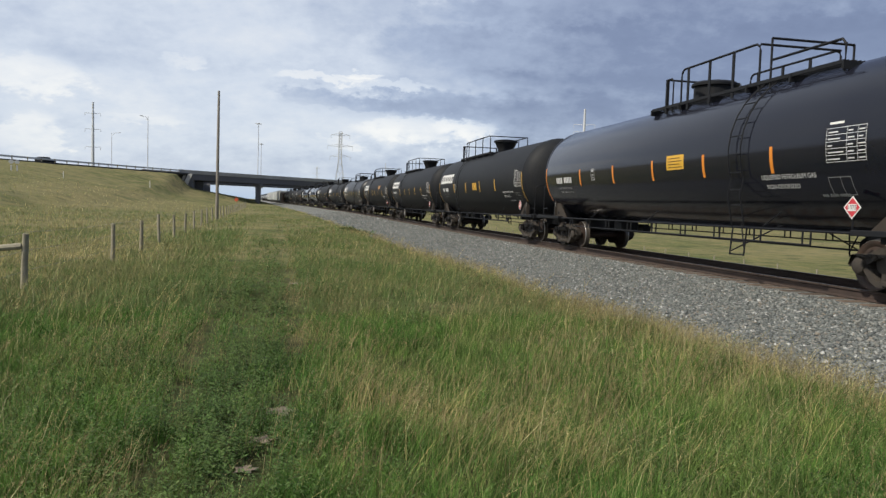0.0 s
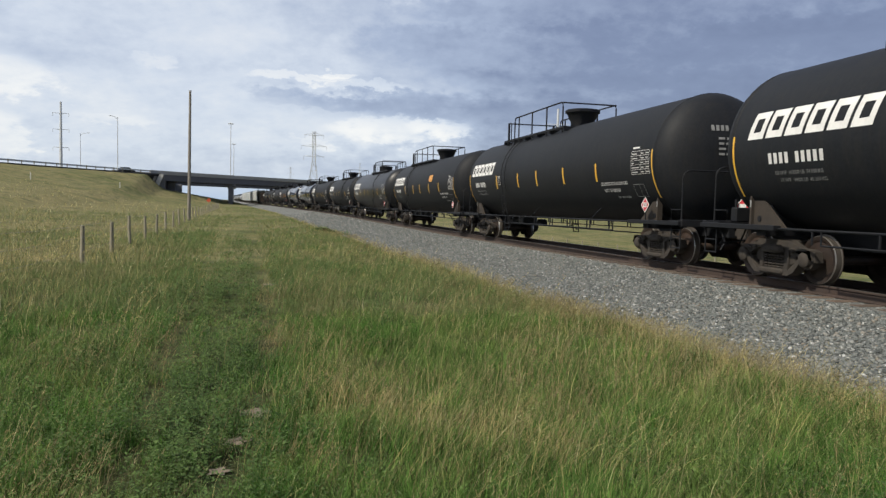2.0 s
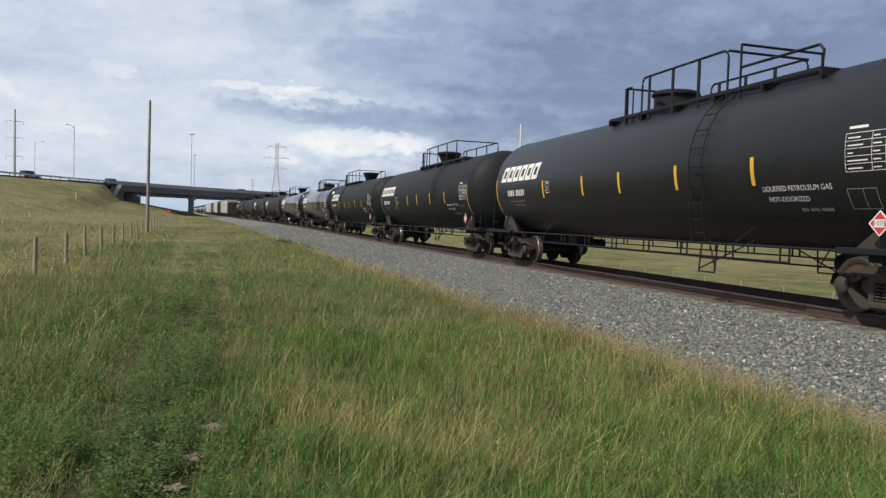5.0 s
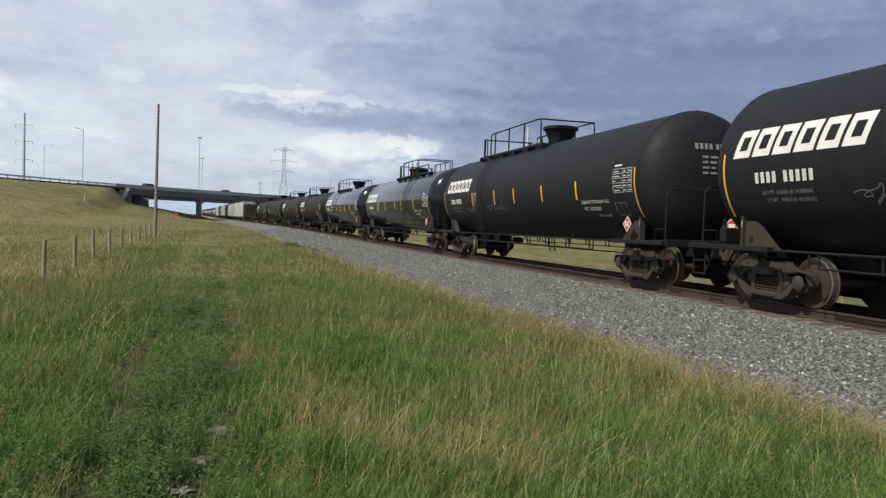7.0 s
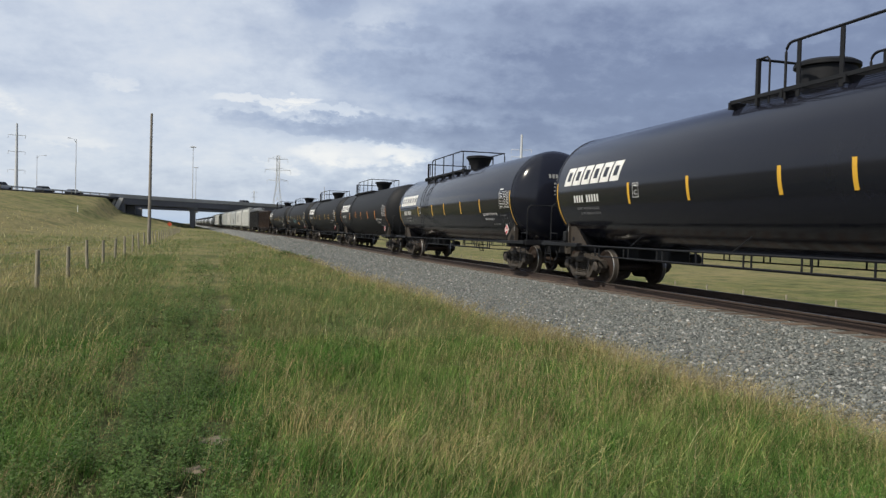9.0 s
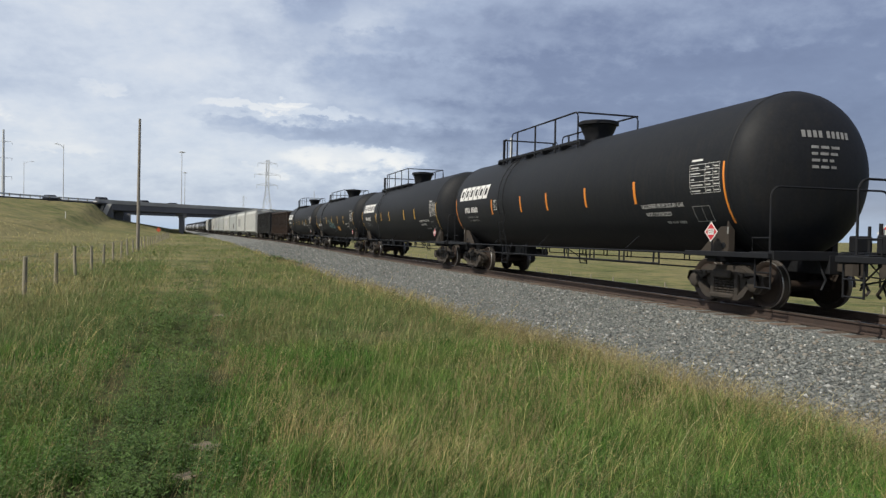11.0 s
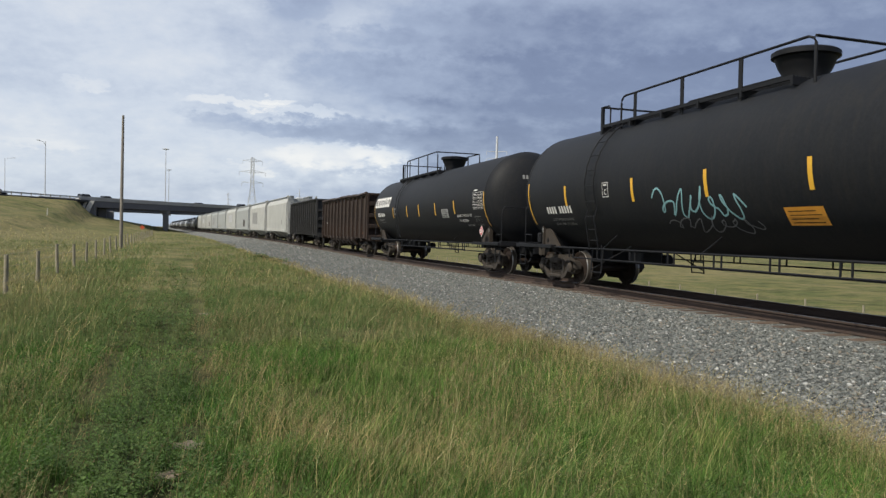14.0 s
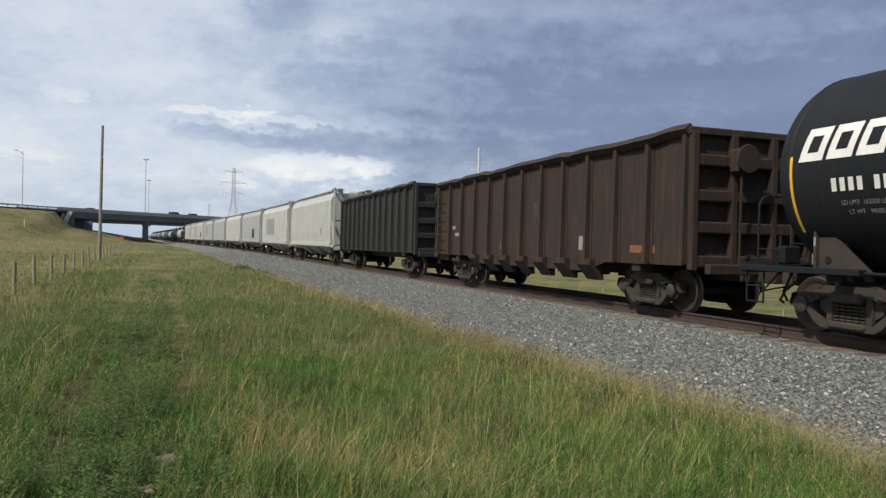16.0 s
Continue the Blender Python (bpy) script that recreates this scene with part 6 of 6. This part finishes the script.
def hollow(x, y):
    """Low dark gaps among the tufts."""
    v = np.zeros(len(x))
    for hx, hy, r in ((-0.42, 5.9, 0.26), (-0.30, 4.6, 0.30), (-1.95, 5.4, 0.22), (-2.5, 7.7, 0.25), (1.3, 8.9, 0.30), (-3.7, 5.3, 0.32), (2.4, 9.6, 0.35), (-4.3, 9.0, 0.35), (0.2, 12.5, 0.4), (2.0, 14.5, 0.45), (-2.2, 10.4, 0.3)):
        v = np.maximum(v, np.exp(-(((x - hx) / 1.3) ** 2 + (y - hy) ** 2) / (r * r)))
    return v


def rut(x, y):
    """The two narrow wheel ruts of the lane, worn in pieces."""
    left = np.interp(y, [0, 4.4, 5.6, 7.0, 9.5, 14.0, 22.0, 40.0], RUT_LEFT)
    right = np.interp(y, [0, 4.4, 5.6, 7.0, 9.5, 14.0, 22.0, 40.0], RUT_RIGHT)
    near = np.minimum(np.abs(x - left), np.abs(x - right))
    return np.exp(-(near / (0.10 + 0.006 * y)) ** 2) * (0.35 + 0.65 * (patchy(x * 0.3, y, 1.7) > 0.35))


RUT_LEFT = [-1.0, -1.75, -2.05, -2.45, -3.05, -4.1, -6.1, -10.6]
RUT_RIGHT = [-0.4, -1.15, -1.22, -1.45, -1.95, -2.9, -4.8, -9.0]
BARE = [(-1.29, 5.80, 0.15), (-1.24, 5.05, 0.11), (-1.20, 4.45, 0.08), (-2.95, 14.6, 0.16)]


def bare(x, y):
    v = np.zeros(len(x))
    for bx, by, r in BARE:
        v = np.maximum(v, np.exp(-((x - bx) ** 2 + (y - by) ** 2) / (r * r)))
    return v


def grass_high(x, y, rng):
    far_side = smooth(-13, -18, to_track(x, y)[1])
    tuft = 0.30 * patchy(x, y, 0.8) + 0.35 * patchy(x * 1.1 + 2, y, 2.9) + 0.35 * patchy(x - 1, y * 0.9 + 4, 9.0)
    return (0.07 + 0.27 * tuft) * rng.uniform(0.45, 1.3, len(x)) * (1 - 0.3 * far_side) * (1 - 0.45 * lane(x, y, 0.3)) * (1 - 0.55 * rut(x, y)) * (1 - 0.45 * hollow(x, y))


def keep_grass(x, y, lat, rng):
    edge = verge_of(x, y) + 0.15 + 0.25 * np.sin(x * 1.7 + y * 0.9) + 0.2 * np.sin(y * 3.1)
    dense = 0.25 + 0.40 * patchy(x * 1.1 + 2, y, 2.9) + 0.35 * patchy(x - 1, y * 0.9 + 4, 9.0)
    dense = dense * (1 - 0.65 * lane(x, y, 0.3)) * (1 - 0.5 * smooth(-13, -17, lat)) * (1 - bare(x, y)) * (1 - 0.7 * rut(x, y)) * (1 - 0.75 * hollow(x, y))
    return (lat < edge - 0.2 * rng.standard_normal(len(x))) & (rng.uniform(0, 1, len(x)) < dense)


grass = thing("grass", "thick green prairie grass in uneven tufts", "grass", kind="stuff",
              data=blades("grass", scatter(RNG, [(3.2, 6.2, 190000, 0.75)], keep_grass), RNG, grass_high, 0.0062, 0.60, MAT["blade"]))
tagged(part("grass_middle", blades("grass_middle", scatter(RNG, [(6.2, 11, 300000, 1.0)], keep_grass), RNG, grass_high, 0.0062, 0.60, MAT["blade"], 2), grass), kind="stuff")
tagged(part("grass_beyond", blades("grass_beyond", scatter(RNG, [(11, 20, 240000, 1.5), (20, 38, 200000, 2.4), (38, 75, 130000, 4.2), (75, 170, 70000, 7.0)], keep_grass),
                                   RNG, grass_high, 0.0070, 0.5, MAT["blade_far"], 2), grass), kind="stuff")


AROUND = [(0.6, 3.2, 26000, 1.0), (3.2, 14, 52000, 2.2)]
RNG_B = np.random.default_rng(15)
tagged(part("grass_behind", blades("grass_behind", np.concatenate([scatter(RNG_B, AROUND[:1], keep_grass, (-180, 180)), scatter(RNG_B, AROUND[1:], keep_grass, (45, 318))]),
                                   RNG_B, grass_high, 0.0070, 0.5, MAT["blade"], 2), grass), kind="stuff")


def keep_straw(x, y, lat, rng):
    edge = np.exp(-((lat - verge_of(x, y) + 0.15) / 0.6) ** 2)
    want = 0.03 + 0.95 * edge + 0.14 * (patchy(x + 3, y, 0.55) > 0.75) * (lat > -11.5) + 0.22 * smooth(-13, -17, lat)
    want = want * (1 - 0.8 * lane(x, y, 0.35))
    return (lat < verge_of(x, y) + 0.3 + 0.25 * rng.standard_normal(len(x))) & (rng.uniform(0, 1, len(x)) < want)


def straw_high(x, y, rng):
    return (0.26 + 0.22 * patchy(x, y, 0.6)) * rng.uniform(0.55, 1.45, len(x))


pl = scatter(RNG, [(3.2, 7, 26000, 0.8), (7, 13, 42000, 1.1), (13, 26, 50000, 1.9), (26, 60, 44000, 3.8), (60, 150, 40000, 9.0)], keep_straw)
thing("dry_grass", "dry straw-coloured grass stems along the ballast edge", "grass", kind="stuff", data=blades("dry_grass", pl, RNG, straw_high, 0.0042, 0.85, MAT["straw"], 2))

heaps = []
RNG_H = np.random.default_rng(44)
for hx, hy, r, count in ((-0.80, 6.6, 0.20, 190), (-0.45, 6.0, 0.20, 170), (-0.15, 5.6, 0.24, 190), (0.25, 5.3, 0.26, 200), (0.55, 4.9, 0.28, 220), (0.80, 4.4, 0.34, 280), (0.15, 4.55, 0.25, 90),
                         (0.64, 10.0, 0.55, 170), (1.5, 7.4, 0.55, 170), (1.7, 5.2, 0.45, 150), (-2.9, 4.4, 0.35, 70), (-4.6, 11.6, 0.25, 50), (2.5, 5.2, 0.4, 130), (3.0, 6.3, 0.4, 120)):
    g = RNG_H.normal(0, r, (count, 2))
    heaps.append(np.c_[hx + g[:, 0], hy + g[:, 1], RNG_H.uniform(0.5, 1.0, count), np.full(count, hy)])


def stem_high(x, y, rng):
    return rng.uniform(0.22, 0.60, len(x))


thing("straw_tufts", "long dry straw stems arching over the grass", "grass", kind="stuff",
      data=blades("straw_tufts", np.concatenate(heaps), RNG_H, stem_high, 0.0042, 0.75, MAT["straw"], 3, (0.35, 0.05)))


def seed_stems(name, rng, zones, keep, mat, low, high, scales, spread):
    """Thin stems, each with a loose seed head of small scales."""
    pl = scatter(rng, zones, keep)
    n = len(pl)
    x, y, size = pl[:, 0], pl[:, 1], pl[:, 2]
    z, h = ground_z(x, y), rng.uniform(low, high, n)
    a, tilt = rng.uniform(-1.2, 1.6, n), rng.uniform(0.1, 0.8, n)
    lean = np.stack([np.cos(a) * tilt * h, np.sin(a) * tilt * h], -1)
    side = np.stack([np.ones(n), np.zeros(n), np.zeros(n)], -1) * (0.0013 * size)[:, None]
    root = np.stack([x, y, z], -1)
    mid = root + np.c_[lean * 0.35, h * 0.6]
    top = root + np.c_[lean, h]
    quads = [np.stack([root - side, root + side, mid + side, mid - side], 1), np.stack([mid - side, mid + side, top + side * 0.5, top - side * 0.5], 1)]
    for k in range(scales):
        at = mid + (top - mid) * (0.3 + 0.7 * k / scales)
        out = rng.normal(0, 1, (n, 3)) * np.array([0.012, 0.012, 0.006]) * spread * size[:, None]
        tip = at + out * 1.4 + np.array([0, 0, 0.020]) * size[:, None]
        wide = side * 2.0
        quads.append(np.stack([at, at + out * 0.7 - wide, tip, at + out * 0.7 + wide], 1))
    co = np.stack(quads, 1).reshape(-1, 3)
    return raw(name, co, np.arange(len(co)).reshape(-1, 4), mat)


def keep_tall(x, y, lat, g):
    return (lat < verge_of(x, y) + 0.1) & (lane(x, y, 0.4) < 0.5) & (g.uniform(0, 1, len(x)) < 0.25 + 0.75 * (patchy(x + 1, y + 2, 0.9) > 0.62))


def keep_brown(x, y, lat, g):
    """Brown heads stand in drifts over the grass and thickly along the ballast."""
    drift = smooth(0.50, 0.80, 0.55 * patchy(x + 7, y * 0.8, 0.75) + 0.45 * patchy(x - 3, y + 5, 2.3))
    edge = np.exp(-((lat - verge_of(x, y) + 0.35) / 0.75) ** 2)
    want = (0.03 + 0.42 * drift * (0.35 + 0.65 * smooth(-13.5, -11.0, lat)) + 0.9 * edge) * (1 - 0.9 * lane(x, y, 0.5))
    return (lat < verge_of(x, y) + 0.25 + 0.2 * g.standard_normal(len(x))) & (g.uniform(0, 1, len(x)) < want)


MAT["seed"] = blade_material("brown_grass_heads", ((0.220, 0.190, 0.086), (0.270, 0.222, 0.108), (0.325, 0.262, 0.140)), (0.36, 0.29, 0.18), 0.6, 0.9)
thing("seed_grass", "tall pale grass stems with loose seed heads", "grass", kind="stuff",
      data=seed_stems("seed_stems", np.random.default_rng(31), [(3.2, 7, 420, 0.8), (7, 14, 900, 1.0), (14, 30, 1300, 1.5)], keep_tall, MAT["straw"], 0.36, 0.62, 6, 1.0))
thing("brown_seed_grass", "drifts of short brown seed heads over the green grass", "grass", kind="stuff",
      data=seed_stems("brown_seed_grass", np.random.default_rng(32), [(3.2, 7, 15000, 0.7), (7, 13, 22000, 0.95), (13, 24, 15000, 1.3), (24, 45, 11000, 2.2)], keep_brown, MAT["seed"], 0.16, 0.40, 5, 1.5))

MAT["earth"] = material("bare_tan_earth", (0.24, 0.19, 0.14), 0.95, other=(0.15, 0.12, 0.085), scale=12, fine=0.4, bump=0.8, bump_scale=40)
for bx, by, r in BARE:
    m, ring = Mesh(), 14
    pts = [(bx, by)] + [(bx + r * f * math.cos(6.283 * i / ring), by + r * f * math.sin(6.283 * i / ring)) for i in range(ring) for f in (0.85 + 0.3 * math.sin(i * 2.3),)]
    zs = ground_z(np.array([p[0] for p in pts]), np.array([p[1] for p in pts])) + 0.012
    zs[0] += 0.01
    m.add([(p[0], p[1], z) for p, z in zip(pts, zs)], [(0, 1 + i, 1 + (i + 1) % ring) for i in range(ring)])
    thing("bare_earth", "bare patch of tan earth among the grass", "earth", kind="structure", data=m.data("bare_earth", "earth", fix=False))


def weeds():
    """Low broad-leaved plants in the lane: rosettes and short stems of small leaves."""
    rng = np.random.default_rng(21)
    pl = scatter(rng, [(3.2, 9, 30000, 0.50), (9, 18, 20000, 0.85), (18, 34, 5000, 1.5)],
                 lambda x, y, lat, g: (lat < -6) & (g.uniform(0, 1, len(x)) < 0.04 + 0.75 * lane(x, y, 0.6) * (0.4 + 0.6 * (patchy(x * 1.3, y + 3, 2.1) > 0.5)) + 0.20 * lane(x + 1.3, y) + 0.35 * (patchy(x * 0.9 + 4, y + 1, 1.3) > 0.88)) & (bare(x, y) < 0.4) & (rut(x, y) < 0.6))
    # two small bushes: one in the lane, one at the ballast's edge
    g = np.concatenate([rng.normal(0, 0.40, (110, 2)) + (-3.15, 12.7), rng.normal(0, 0.45, (160, 2)) + (-5.6, 47.3)])
    pl = np.concatenate([pl, np.c_[g, np.where(g[:, 1] > 30, 3.0, 0.95), g[:, 1]]])
    n, per = len(pl), 16
    x, y, size = (np.repeat(pl[:, i], per) for i in range(3))
    z = np.repeat(ground_z(pl[:, 0], pl[:, 1]), per)
    tall = np.repeat(rng.uniform(0.08, 0.40, n), per)
    a, up = rng.uniform(0, 6.28, n * per), rng.uniform(0.1, 1.0, n * per)
    r0, l = 0.03 * size, 0.055 * size * rng.uniform(0.6, 1.3, n * per)
    w = l * 0.22
    dx, dy = np.cos(a), np.sin(a)
    base = np.stack([x + dx * r0, y + dy * r0, z + tall * up], -1)
    d = np.stack([dx, dy, rng.uniform(-0.1, 0.6, n * per)], -1)
    side = np.stack([-dy, dx, np.zeros_like(dx)], -1)
    co = np.stack([base, base + d * (l * 0.45)[:, None] + side * w[:, None], base + d * l[:, None], base + d * (l * 0.45)[:, None] - side * w[:, None]], 1)
    faces = np.arange(4 * n * per).reshape(-1, 4)
    return raw("weeds", co.reshape(-1, 3), faces, MAT["leaf"])


thing("weeds", "low dark-green leafy weeds in the grass", "weeds", kind="stuff", data=weeds())

# ---------------------------------------------------------------- ties
m = Mesh()
m.box(-1.30, 1.30, -0.11, 0.11, -0.18, 0.0, cut=0.012)
_tie = m.data("tie", "tie")
rng = random.Random(4)
for k in range(290):
    s = -10 + 0.53 * k
    part("tie", _tie, track_ob, "", along(s, rng.uniform(-0.04, 0.04), 0.163 + rng.uniform(-0.004, 0.006)) @ pose(0, 0, 0, 0, 0, rng.uniform(-1.5, 1.5)))

# ---------------------------------------------------------------- all that moves
TRAFFIC = []
for n, k0 in enumerate((-0.77, -0.295, -0.18, 0.355, 0.635, 0.865, 1.03, 2.03, 2.49, 3.26)):
    tone, size = (("dark", "steel_black"), ("pale", "silver"), ("black", "paint_satin"))[n % 3], ((4.6, 1.5), (5.4, 1.9), (4.8, 1.75))[n % 3]
    TRAFFIC.append((vehicle(tone[0] + " motor car driving along the highway", tone[1], *size), -3.6, k0))


def road_pose(k, u):
    return on_road(k, u) @ Matrix.Translation((0, 0, ROAD_Z - 0.10))


def motions():
    """The train, its wheels and the road traffic."""
    for car, s in TRAIN:
        walk(car, [(t / 2, along(s - roll_of(t / 2), 0.0, RAIL, 15.2)) for t in range(33)])
    for ws, a in WHEELSETS:
        walk(ws, [(k / 30, pose(0, a, WHEEL_R, math.degrees(roll_of(k / 30) / WHEEL_R) % 360)) for k in range(481)])
    for car, u, k in TRAFFIC:
        walk(car, [(t / 2, road_pose(k + 0.31 * t / 2, u)) for t in range(33)])


motions()
